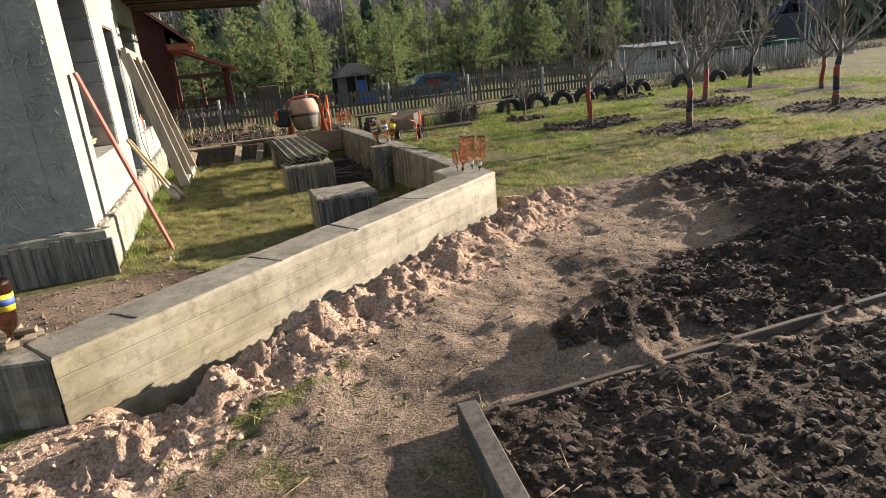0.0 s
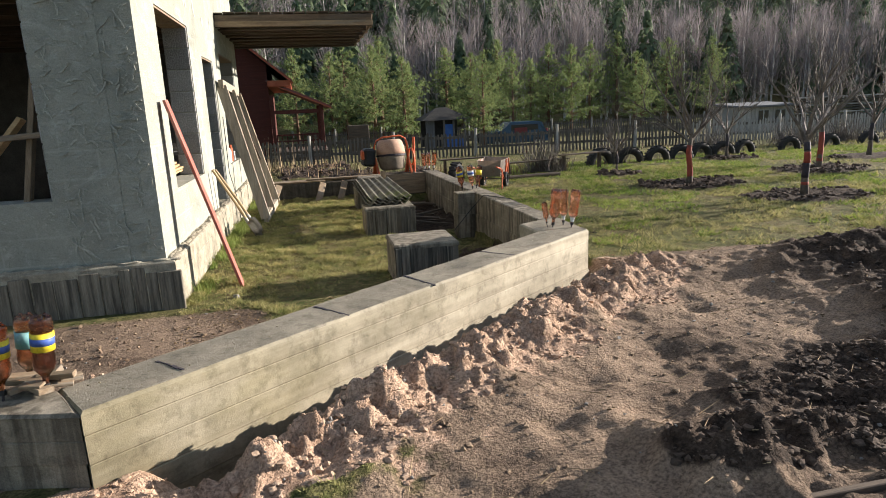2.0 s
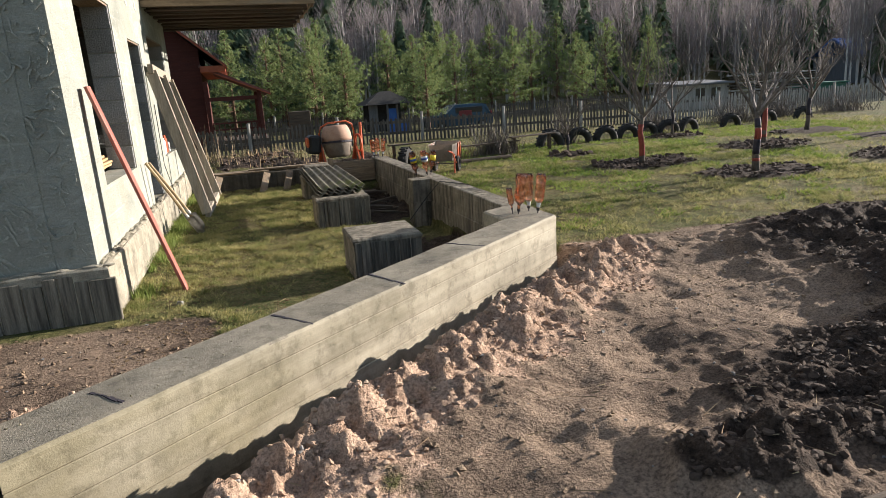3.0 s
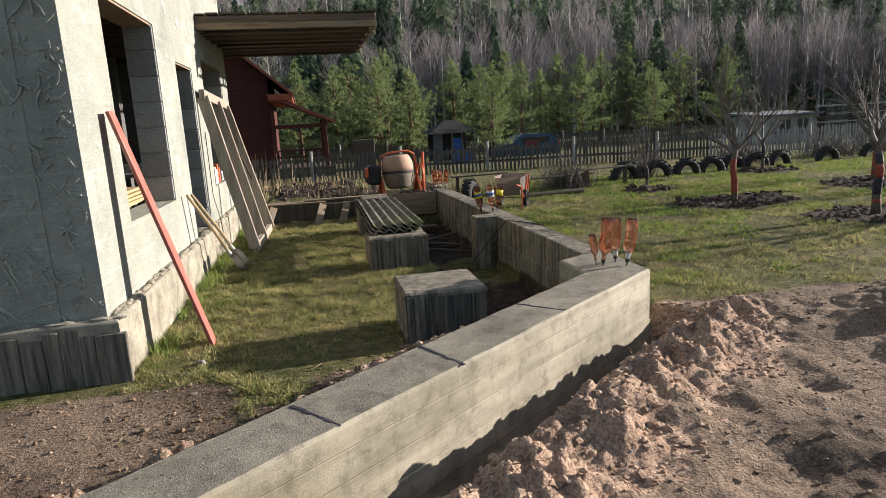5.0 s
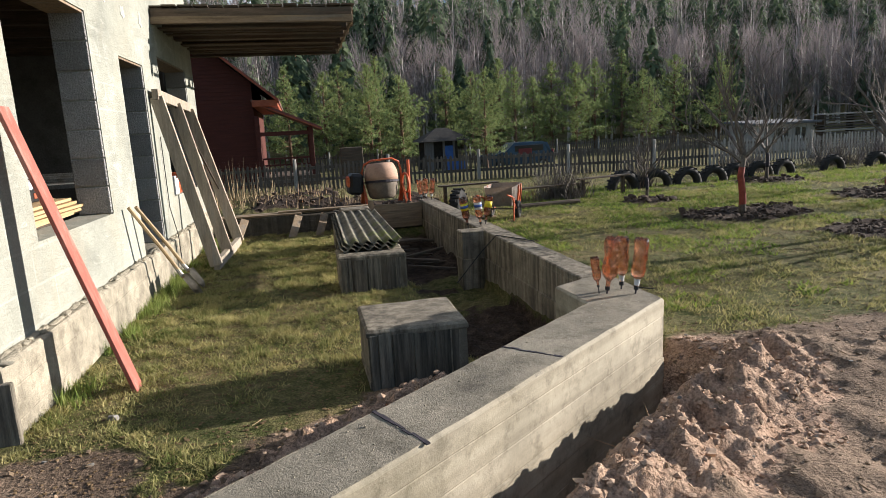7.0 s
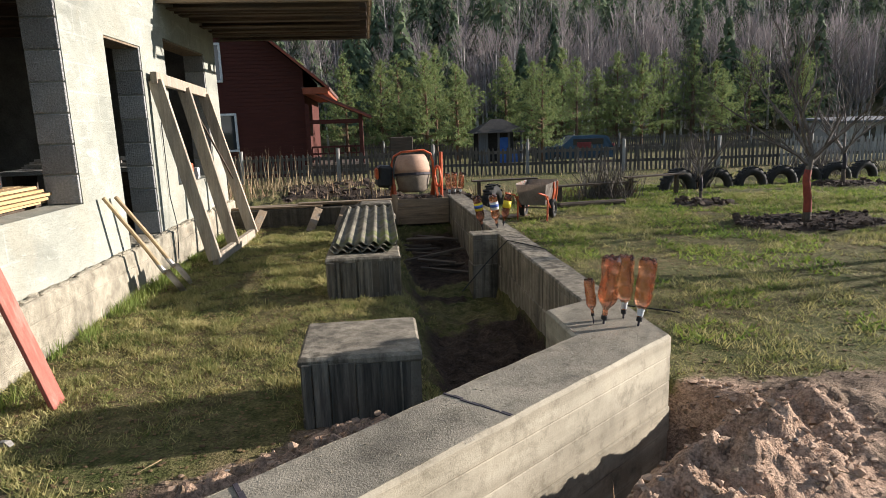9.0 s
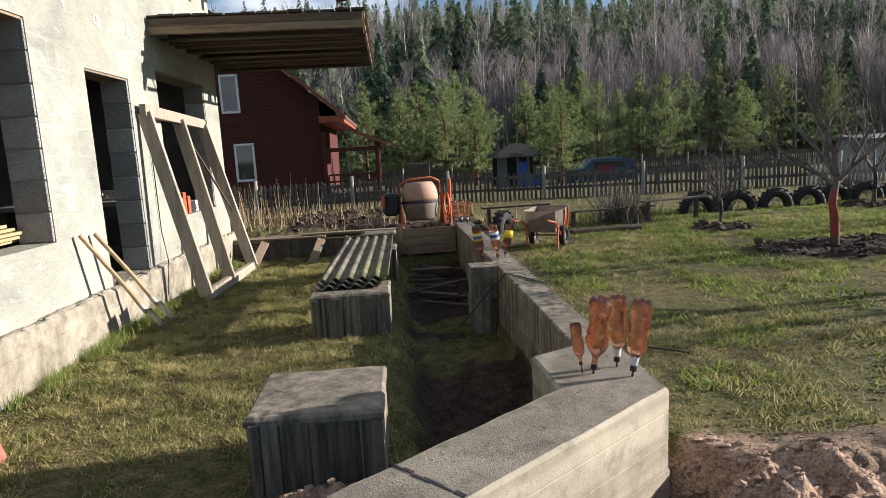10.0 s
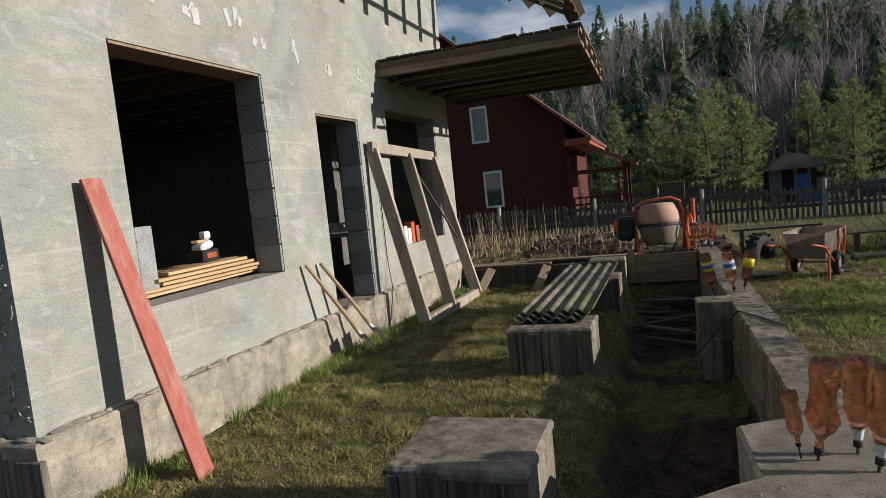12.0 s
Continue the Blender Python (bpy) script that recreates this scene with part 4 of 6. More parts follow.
# formwork at the far end
for i, (x0, x1, y, z) in enumerate([(-1.0, 0.6, 14.22, 0.085), (0.2, 1.9, 14.3, 0.12), (-0.8, 1.2, 14.42, 0.085)]):
    tagged(part("loose_plank", boxm(((x0 + x1) / 2, y, z), (x1 - x0, 0.15, 0.03), Matrix.Rotation(0.03 * (i - 1), 4, "Z"), 0.004), M_WOODX, None), "grey weathered plank lying on the far wall", "plank", "planks on the far wall")
for i, (x, y) in enumerate([(-0.35, 14.04), (0.55, 14.04), (1.0, 14.06)]):
    bm = bmesh.new()
    stick(bm, (x - 0.14, y - 0.42, -0.27), (x, y, 0.06), 0.13, 0.03, (0, 1, 0), 0.004)
    tagged(part("prop_board", bm, M_WOOD, None), "short board propped against the far wall", "board", "boards propped on the far wall")
form = root("formwork", "brown plank formwork between the walls", "formwork")
for i in range(3):
    part("plank", boxm((2.25, 14.06, -0.22 + i * 0.145), (0.98, 0.03, 0.14), None, 0.004), M_WOODX, form)
bm = boxm((1.82, 14.03, -0.02), (0.10, 0.05, 0.5), None, 0.004)
part("post", bm, M_WOOD, form)

# ---------------- things against the house ----------------
bm = bmesh.new()
stick(bm, (-1.115, 7.28, 1.67), (-0.60, 7.34, -0.27), 0.028, 0.15, (0, 1, 0), 0.003)
tagged(part("red_plank", bm, M_REDPAINT, None), "long red-painted plank leaning on the house wall", "plank")

M_FRAMEWOOD = material("wood_frame_grey", (0.33, 0.275, 0.21), (0.56, 0.47, 0.36), (0.40, 0.37, 0.32), 4, 40, 0.85, 0, 0.35, 0.006, (6, 6, 0.5), vary=0.25)
lean = root("leaning_frame", "large grey timber frame with a middle bar leaning on the wall", "timber frame")
TL, TR, BL, BR = Vector((-0.985, 11.28, 1.97)), Vector((-0.93, 13.27, 1.90)), Vector((-0.52, 11.26, -0.17)), Vector((-0.41, 13.26, -0.18))
for nm, a, b in [("stile", TL, BL), ("stile", TR, BR), ("middle_bar", TL.lerp(TR, 0.53), BL.lerp(BR, 0.45)), ("top_rail", TL + Vector((0, -0.05, 0.03)), TR + Vector((0, 0.05, 0.03))), ("bottom_rail", BL, BR)]:
    bm = bmesh.new()
    stick(bm, a, b, 0.155 if nm in ("stile", "middle_bar") else 0.075, 0.065 if nm in ("stile", "middle_bar") else 0.13, (0, 1, 0) if nm in ("stile", "middle_bar") else (0, 0, 1), 0.005)
    part(nm, bm, M_FRAMEWOOD, lean)
bm = bmesh.new()
stick(bm, TL.lerp(TR, 0.5), BR.lerp(TR, 0.4), 0.02, 0.03, (0, 1, 0))
part("brace", bm, M_DARKWOOD, lean)


def shovel(top, foot, scoop, label):
    top, foot = Vector(top), Vector(foot)
    ob = root("shovel", label, "shovel", group="shovels by the door")
    d = (foot - top).normalized()
    bm = bmesh.new()
    tube(bm, [top, top + (foot - top) * 0.5 + Vector((0.008, 0, 0)), foot - d * 0.22], [0.019, 0.021, 0.022], 8)
    part("shaft", bm, M_HANDLE, ob)
    bm = bmesh.new()
    side = d.cross(Vector((0, 0, 1))).normalized()
    nrm = side.cross(d)
    rows = []
    for j in range(7):
        u = j / 6
        w = 0.11 * (1 - (max(0, u - 0.55) / 0.45) ** 2 * (0.75 if scoop else 0.15))
        rows.append([bm.verts.new(foot - d * 0.27 + d * 0.30 * u + side * w * (i / 4 - 1) + nrm * (0.03 * ((i / 4 - 1) ** 2))) for i in range(9)])
    for a, b in zip(rows, rows[1:]):
        for i in range(8):
            bm.faces.new((a[i], a[i + 1], b[i + 1], b[i]))
    bmesh.ops.solidify(bm, geom=list(bm.faces), thickness=0.003)
    part("blade", bm, M_STEEL, ob, "worn steel blade", True)
    bm = bmesh.new()
    tube(bm, [foot - d * 0.40, foot - d * 0.24], [0.021, 0.026], 8)
    part("socket", bm, M_STEEL, ob)


shovel((-1.05, 9.57, 0.80), (-0.60, 9.96, -0.20), False, "shovel with a wooden shaft leaning on the wall")
shovel((-1.05, 9.85, 0.78), (-0.58, 10.22, -0.19), True, "pointed shovel with a bright blade leaning on the wall")
bm = bmesh.new()
tube(bm, [(-1.04, 11.5, 1.5), (-1.04, 11.51, 0.6), (-0.96, 11.4, 0.24), (-0.90, 11.1, -0.1)], 0.006, 6)
tagged(part("cable", bm, M_BLACK, None), "thin dark cable hanging down the wall", "cable")

# ---------------- bottles ----------------
PROF = [(0.012, 0.0), (0.014, 0.03), (0.014, 0.045), (0.020, 0.06), (0.039, 0.085), (0.046, 0.11), (0.047, 0.15), (0.042, 0.165), (0.0465, 0.18), (0.0445, 0.20), (0.0465, 0.215), (0.0445, 0.235), (0.0465, 0.25), (0.0445, 0.27), (0.047, 0.285), (0.047, 0.325), (0.043, 0.345), (0.030, 0.350), (0.012, 0.338)]


def bottle(x, y, z, lean_x=0, lean_y=0, size=1.0, mat=None, band=None, cap=None, crush=0.12, seed=0, label="", spin=0.0, stub=0.04, strip=None):
    m = Matrix.Translation((x, y, z + stub)) @ Euler((radians(lean_x), radians(lean_y), spin)).to_matrix().to_4x4() @ Matrix.Diagonal((1.06 * size, 1.06 * size, size, 1))
    ob = root("bottle", label, "bottle", m, "upturned bottles on the foundation")
    bm = bmesh.new()
    lathe(bm, PROF, 22, None, crush, seed)
    for k in range(5):
        a = 2 * math.pi * k / 5
        bmesh.ops.create_icosphere(bm, subdivisions=1, radius=0.014, matrix=Matrix.Translation((0.030 * math.cos(a), 0.030 * math.sin(a), 0.347)))
    bmesh.ops.recalc_face_normals(bm, faces=bm.faces)
    bmesh.ops.solidify(bm, geom=list(bm.faces), thickness=0.0012)
    part("body", bm, mat or M_PET, ob, smooth=True)
    bm = bmesh.new()
    lathe(bm, [(0.016, -0.012), (0.016, 0.012), (0.014, 0.014)], 14)
    part("cap", bm, M_BLACK, ob, "dark cap")
    if cap:
        bm = bmesh.new()
        lathe(bm, [(0.0165, 0.02), (0.020, 0.055), (0.030, 0.082)], 14)
        part("neck_label", bm, cap, ob, "white neck label")
    if band:
        bm = bmesh.new()
        lathe(bm, [(0.0485, 0.185), (0.0485, 0.275)], 18)
        lab = part("label", bm, band, ob, "wrap-around label", True)
        if strip:
            bm = bmesh.new()
            lathe(bm, [(0.0492, 0.215), (0.0492, 0.250)], 18)
            part("label_print", bm, strip, lab, "printed band", True)
    bm = bmesh.new()
    tube(bm, [(0, 0, -0.012), (0.0, 0, -0.012 - stub - 0.02)], 0.006, 6)
    part("steel_rod", bm, M_DARKBAND, ob)
    return ob


BL_ = "upturned crushed brown plastic bottle on a steel rod"
bottle(2.75, 6.94, 0.15, 4, 5, 1.08, M_PET, None, None, 0.45, 1, BL_)
bottle(2.68, 6.95, 0.15, -4, -6, 0.62, M_PET, None, None, 0.2, 2, "small upturned brown plastic bottle beside larger ones", stub=0.06)
bottle(2.905, 7.02, 0.15, -3, 3, 1.0, M_PET, None, M_WHITE, 0.22, 3, "upturned brown plastic bottle with a white neck label")
bottle(2.935, 6.86, 0.15, -2, 9, 1.04, M_PET, None, M_WHITE, 0.18, 4, "upturned brown plastic bottle with a white neck label")
bottle(2.68, 10.60, 0.15, 3, -10, 1.0, M_PETDARK, M_LABEL, None, 0.08, 5, "upturned dark bottle with a yellow label", strip=M_LABELB)
bottle(2.86, 10.62, 0.15, 4, -8, 1.0, M_PET, M_WHITE, None, 0.08, 6, "upturned brown bottle with a white and blue label", strip=M_LABELB)
bottle(2.97, 10.75, 0.15, -3, 12, 0.95, M_PETDARK, M_LABEL, None, 0.08, 7, "upturned dark bottle with a yellow label")
for i, (x, y) in enumerate([(2.78, 14.2), (2.88, 14.28), (2.96, 14.18)]):
    bottle(x, y, 0.15, 0, 6 * (i - 1), 1.0, M_PET, None, M_WHITE, 0.2, 8 + i, BL_)
bottle(-1.60, 3.98, 0.15, 0, 12, 0.92, M_PET, None, None, 0.2, 12, BL_)
bottle(-1.44, 3.90, 0.15, 0, 4, 1.0, M_PET, M_LABEL, None, 0.06, 13, "upturned brown bottle with a yellow and blue label", strip=M_LABELB)
bottle(-1.37, 4.05, 0.15, 3, 6, 1.0, M_PET, M_LABELT, None, 0.1, 14, "upturned brown bottle with a turquoise label")
bottle(-1.25, 3.92, 0.15, 0, 5, 1.05, M_PETDARK, M_LABEL, None, 0.06, 15, "upturned dark bottle with a yellow and blue label", strip=M_LABELB)
rng = random.Random(9)
for i in range(9):
    x, y = -1.22 + rng.uniform(-0.16, 0.22), 3.98 + rng.uniform(-0.08, 0.12)
    ob = part("wood_offcut", boxm((0, 0, 0), (rng.uniform(0.10, 0.24), rng.uniform(0.04, 0.08), rng.uniform(0.015, 0.04)), None, 0.003), M_WOODX, None)
    ob.matrix_basis = pose(x, y, 0.175 + 0.012 * i / 2, rng.uniform(-10, 10), rng.uniform(-10, 10), rng.uniform(0, 180))
    tagged(ob, "small offcut of weathered wood on the wall", "wood offcut", "offcuts on the wall")

# ---------------- garden: mixer, barrow, tyres, benches ----------------
mix_o = root("concrete_mixer", "orange drum concrete mixer with a grimy lower half on dug soil", "concrete mixer", pose(2.26, 15.75, -0.08, 0, 0, 8) @ Matrix.Diagonal((1.08, 1.08, 1.0, 1)))
tilt = Matrix.Translation((0, 0, 0.50)) @ Matrix.Rotation(radians(-6), 4, "X")
bm = bmesh.new()
lathe(bm, [(0.315, 0.02), (0.322, 0.10), (0.31, 0.22), (0.27, 0.33), (0.235, 0.38), (0.22, 0.38), (0.20, 0.34)], 28, tilt)
drum = part("drum", bm, M_DRUM, mix_o, "pale orange painted drum", True)
bm = bmesh.new()
lathe(bm, [(0.20, -0.34), (0.26, -0.28), (0.305, -0.08), (0.316, 0.015)], 28, tilt)
part("drum_base", bm, M_DRUMLOW, mix_o, "grimy cement-stained lower drum", True)
bm = bmesh.new()
lathe(bm, [(0.322, -0.015), (0.335, -0.012), (0.335, 0.03), (0.322, 0.033)], 28, tilt)
part("gear_ring", bm, M_DARKBAND, mix_o)
bm = bmesh.new()
tube(bm, [(-0.37, -0.02, 0.0), (-0.38, -0.02, 0.72), (-0.34, -0.05, 0.87), (-0.2, -0.08, 0.95), (0.2, -0.08, 0.97), (0.33, -0.06, 0.90), (0.38, -0.03, 0.74), (0.38, -0.02, 0.0)], 0.021, 8)
part("yoke", bm, M_ORANGE, mix_o, smooth=True)
bm = bmesh.new()
box(bm, (-0.52, 0.0, 0.50), (0.26, 0.34, 0.42), Matrix.Rotation(0.1, 4, "Y"), 0.05)
part("motor_housing", bm, M_BLACK, mix_o)
bm = boxm((-0.66, -0.05, 0.56), (0.05, 0.22, 0.22), None, 0.03)
part("motor_cover", bm, M_ORANGE, mix_o)
bm = bmesh.new()
tube(bm, [(0.52, -0.05, 0.0), (0.53, -0.05, 0.92)], 0.03, 8)
part("lever_post", bm, M_ORANGE, mix_o)
bm = bmesh.new()
wheel_tyre(bm, 0.2, 0.02, 20, 6, Matrix.Translation((0.47, 0, 0.45)) @ Matrix.Rotation(math.pi / 2, 4, "Z"))
part("tilt_wheel", bm, M_ORANGE, mix_o)
for sx in (-0.36, 0.40):
    bm = bmesh.new()
    stick(bm, (sx, -0.35, -0.12), (sx, 0, 0.45), 0.04, 0.05)
    stick(bm, (sx, 0.35, -0.12), (sx, 0, 0.45), 0.04, 0.05)
    part("leg", bm, M_ORANGE, mix_o)

bar = root("wheelbarrow", "two-wheeled wheelbarrow with a dented tub on an orange frame", "wheelbarrow", pose(4.20, 13.76, GRASS_Z, 0, 0, 60) @ Matrix.Scale(0.84, 4))
bm = bmesh.new()
prof = [(-0.44, 0.72), (-0.32, 0.31), (0.30, 0.28), (0.48, 0.74)]
ins = []
for (x, z), w in zip(prof, (0.30, 0.24, 0.24, 0.32)):
    ins.append([bm.verts.new((x, -w, z)), bm.verts.new((x, w, z))])
rim = [[bm.verts.new((x, sgn * 0.34, 0.73)) for x in (-0.32, 0.30)] for sgn in (-1, 1)]
for a, b in zip(ins, ins[1:]):
    bm.faces.new((a[0], a[1], b[1], b[0]))
for sgn, k in ((-1, 0), (1, 1)):
    bm.faces.new((ins[0][k], ins[1][k], rim[k][0]))
    bm.faces.new((ins[1][k], ins[2][k], rim[k][1], rim[k][0]))
    bm.faces.new((ins[2][k], ins[3][k], rim[k][1]))
bmesh.ops.solidify(bm, geom=list(bm.faces), thickness=0.012)
part("tub", bm, M_TUB, bar, "dented grey and orange tub")
for sy in (-0.30, 0.30):
    bm = bmesh.new()
    wheel_tyre(bm, 0.15, 0.052, 22, 8, Matrix.Translation((0.1, sy * 1.0, 0.20)))
    wh = part("wheel", bm, M_RUBBER, bar, "black rubber tyre", True)
    bm = bmesh.new()
    lathe(bm, [(0.11, -0.02), (0.115, 0.0), (0.11, 0.02)], 16, Matrix.Translation((0.1, sy * 1.0, 0.20)) @ Matrix.Rotation(math.pi / 2, 4, "X"))
    part("rim", bm, M_STEEL, wh)
    bm = bmesh.new()
    tube(bm, [(-1.05, sy * 1.05, 0.62), (-0.5, sy * 1.02, 0.52), (-0.1, sy, 0.24), (0.25, sy, 0.24), (0.62, sy * 0.8, 0.60)], 0.018, 8)
    part("frame_tube", bm, M_ORANGE, bar, smooth=True)
    for px in (0.02, 0.30):
        bm = bmesh.new()
        tube(bm, [(px, sy * 1.16, 0.72), (px + 0.05, sy * 1.12, 0.58), (px + 0.02, sy * 1.02, 0.28), (px - 0.05, sy * 0.8, 0.2)], 0.02, 8)
        part("rib", bm, M_ORANGE, bar, smooth=True)
    bm = bmesh.new()
    tube(bm, [(-0.30, sy, 0.48), (-0.34, sy, 0.0)], 0.018, 8)
    part("rest_leg", bm, M_ORANGE, bar)
bm = bmesh.new()
tube(bm, [(0.1, -0.30, 0.20), (0.1, 0.30, 0.20)], 0.016, 8)
part("axle", bm, M_STEEL, bar)

bm = bmesh.new()
wheel_tyre(bm, 0.325, 0.105, 30, 10)
tyre_me = finish(bm, "tread", M_RUBBER, True)
bm = bmesh.new()
for k in range(36):
    a = 2 * math.pi * k / 36
    box(bm, (0.425 * math.cos(a), 0.03 if k % 2 else -0.03, 0.425 * math.sin(a)), (0.028, 0.15, 0.04), Matrix.Rotation(-a, 4, "Y"))
lug_me = finish(bm, "tread_pattern", M_RUBBER)
ty_spots = [(8.30, 16.85, 1.05, 10), (9.25, 16.95, 0.98, -5), (10.15, 17.0, 0.95, 4), (11.0, 17.15, 0.95, 0), (11.75, 17.3, 0.95, 6), (12.55, 17.35, 0.9, -4), (13.4, 17.5, 0.95, 8), (15.2, 17.7, 0.9, 0), (16.9, 17.9, 0.9, 5), (18.6, 18.1, 0.9, 0), (3.75, 15.3, 0.95, 60)]
for x, y, s, r in ty_spots:
    ob = root("half_buried_tyre", "old black tyre half buried upright as a garden border", "tyre", pose(x, y, ground_z(x, y) + 0.02, 0, 0, r) @ Matrix.Scale(s, 4), "half-buried tyres")
    share("tread", tyre_me, ob, Matrix.Identity(4))
    share("tread_pattern", lug_me, ob, Matrix.Identity(4))

for (x0, y0, x1, y1, h) in [(5.0, 15.6, 6.9, 15.9, 0.32), (6.6, 15.75, 8.0, 16.1, 0.42), (3.4, 15.5, 4.7, 15.6, 0.5)]:
    b = root("low_bench", "low dark plank bench among the weeds", "bench", group="low benches")
    g = ground_z((x0 + x1) / 2, (y0 + y1) / 2)
    bm = bmesh.new()
    stick(bm, (x0, y0, g + h), (x1, y1, g + h), 0.16, 0.03)
    part("seat_plank", bm, M_DARKWOOD, b)
    for t in (0.1, 0.9):
        x, y = x0 + (x1 - x0) * t, y0 + (y1 - y0) * t
        part("leg", boxm((x, y, g + h / 2 - 0.08), (0.05, 0.12, h + 0.12)), M_DARKWOOD, b)
tagged(part("log", boxm((5.6, 14.95, GRASS_Z + 0.04), (1.4, 0.14, 0.10), Matrix.Rotation(0.12, 4, "Z"), 0.03), M_DARKWOOD, None), "dark squared log lying in the grass", "log")
tagged(part("flat_board", boxm((3.75, 13.9, GRASS_Z + 0.035), (0.7, 0.2, 0.03), Matrix.Rotation(0.3, 4, "Z"), 0.004), M_WOODX, None), "short board lying in the grass by the barrow", "board")
# odd timber lying in the pit
rng = random.Random(21)
for i in range(9):
    x, y = rng.uniform(1.95, 2.55), rng.uniform(11.2, 13.6)
    ob = part("pit_timber", boxm((0, 0, 0), (rng.uniform(0.5, 1.0), rng.uniform(0.05, 0.12), 0.035), None, 0.004), M_DARKWOOD, None)
    ob.matrix_basis = pose(x, y, ground_z(x, y) + 0.05 + 0.012 * i, rng.uniform(-5, 5), rng.uniform(-8, 8), rng.uniform(-30, 30))
    tagged(ob, "dark offcut of timber lying in the pit", "timber", "timber in the pit")
# edging boards of the soil bed
bm = bmesh.new()
stick(bm, (0.93, 2.56, -0.23), (0.72, 1.0, -0.23), 0.10, 0.22, (0, 0, 1), 0.006)
tagged(part("edging_board", bm, M_FENCE, None), "thick grey board edging the soil bed", "edging", "edging of the bed")
bm = bmesh.new()
stick(bm, (0.99, 2.60, -0.275), (3.95, 2.52, -0.225), 0.035, 0.10, (0, 0, 1), 0.004)
tagged(part("edging_board", bm, M_DARKWOOD, None), "narrow weathered board edging the soil bed", "edging", "edging of the bed")

# ---------------- fence ----------------
FENCE = [(-7.0, 24.3), (5.0, 23.6), (11.0, 22.6), (17.0, 22.2), (30.0, 23.0)]
fence = root("picket_fence", "old grey wooden picket fence with uneven pickets", "fence")
bm = bmesh.new()
for z0, z1, w in [(0.0, 0.86, 0.075)]:
    v = [bm.verts.new(p) for p in [(-w / 2, -0.01, z0), (w / 2, -0.01, z0), (w / 2, 0.01, z0), (-w / 2, 0.01, z0), (-w / 2, -0.01, z1), (w / 2, -0.01, z1), (w / 2, 0.01, z1), (-w / 2, 0.01, z1), (0, -0.01, z1 + 0.05), (0, 0.01, z1 + 0.05)]]
    for f in [(0, 1, 5, 8, 4), (3, 7, 9, 6, 2), (0, 4, 7, 3), (1, 2, 6, 5), (4, 8, 9, 7), (5, 6, 9, 8), (0, 3, 2, 1)]:
        bm.faces.new([v[i] for i in f])
pick_me = finish(bm, "picket", M_FENCE)
pick2_me = pick_me.copy()
pick2_me.materials[0] = M_PALEFENCE
rng = random.Random(5)


def fence_line(pts, parent, step, zoff, hs, pale_from=1e9, post_step=2.75):
    dist = 0.0
    for (x0, y0), (x1, y1) in zip(pts, pts[1:]):
        L = math.hypot(x1 - x0, y1 - y0)
        n = int(L / step)
        ang = math.degrees(math.atan2(y1 - y0, x1 - x0))
        for i in range(n):
            t = (i + 0.5) / n
            x, y = x0 + (x1 - x0) * t, y0 + (y1 - y0) * t
            g = GRASS_Z - 0.06 + zoff
            share("picket", pick2_me if x > pale_from else pick_me, parent, pose(x, y - 0.03, g + rng.uniform(-0.03, 0.03), 0, rng.uniform(-3, 3), ang) @ Matrix.Diagonal((rng.uniform(0.8, 1.15), 1, hs * rng.uniform(0.94, 1.04), 1)))
        for z in (0.30, 0.68):
            bm = bmesh.new()
            stick(bm, (x0, y0, GRASS_Z + zoff + z * hs), (x1, y1, GRASS_Z + zoff + z * hs + 0.02), 0.045, 0.09, (0, 0, 1))
            part("rail", bm, M_FENCE, parent)
        m = int(L / post_step)
        for i in range(m):
            t = (i + 0.5) / m
            x, y = x0 + (x1 - x0) * t, y0 + (y1 - y0) * t
            bm = bmesh.new()
            tube(bm, [(x, y - 0.09, GRASS_Z - 0.3), (x + 0.01, y - 0.09, GRASS_Z + zoff + 1.0 * hs)], [0.065, 0.055], 8)
            part("post", bm, M_PALEFENCE, parent, "pale grey round post")


fence_line(FENCE, fence, 0.135, -0.02, 1.0, 14.5)
far_fence = root("far_fence", "distant brown picket fence behind the first one", "fence")
fence_line([(1.0, 41.5), (36.0, 41.5)], far_fence, 0.14, -0.40, 1.15)

# ---------------- red house ----------------
rh = root("red_house", "dark red timber house with white windows and a lean-to porch", "house")
HY = 30.0
def roof_z(x):
    return 3.0 - 0.857 * (x + 0.1) if x > -6.2 else 3.0 - 0.857 * (-6.1) + 0.857 * (x + 6.2)
bm = bmesh.new()
prof = [(-11.6, -0.6), (-0.95, -0.6), (-0.95, roof_z(-0.95) - 0.05), (-6.2, roof_z(-6.2) - 0.1), (-11.6, roof_z(-11.6))]
f0 = [bm.verts.new((x, HY, z)) for x, z in prof]
f1 = [bm.verts.new((x, HY + 8, z)) for x, z in prof]
bm.faces.new(f0)
bm.faces.new(f1)
for i in range(5):
    bm.faces.new((f0[i], f0[(i + 1) % 5], f1[(i + 1) % 5], f1[i]))
hw = part("wall", bm, M_REDHOUSE, rh)
bm = bmesh.new()
for i in range(64):
    z = -0.5 + i * 0.145
    xr = -0.95 if z < roof_z(-0.95) - 0.1 else min(-0.95, -0.1 - (z - 3.0) / 0.857 - 0.1)
    if xr > -6.0:
        box(bm, ((xr - 11.0) / 2, HY - 0.012, z), (xr + 11.0, 0.02, 0.128))
part("cladding", bm, M_REDHOUSE, rh, "dark red horizontal boards")
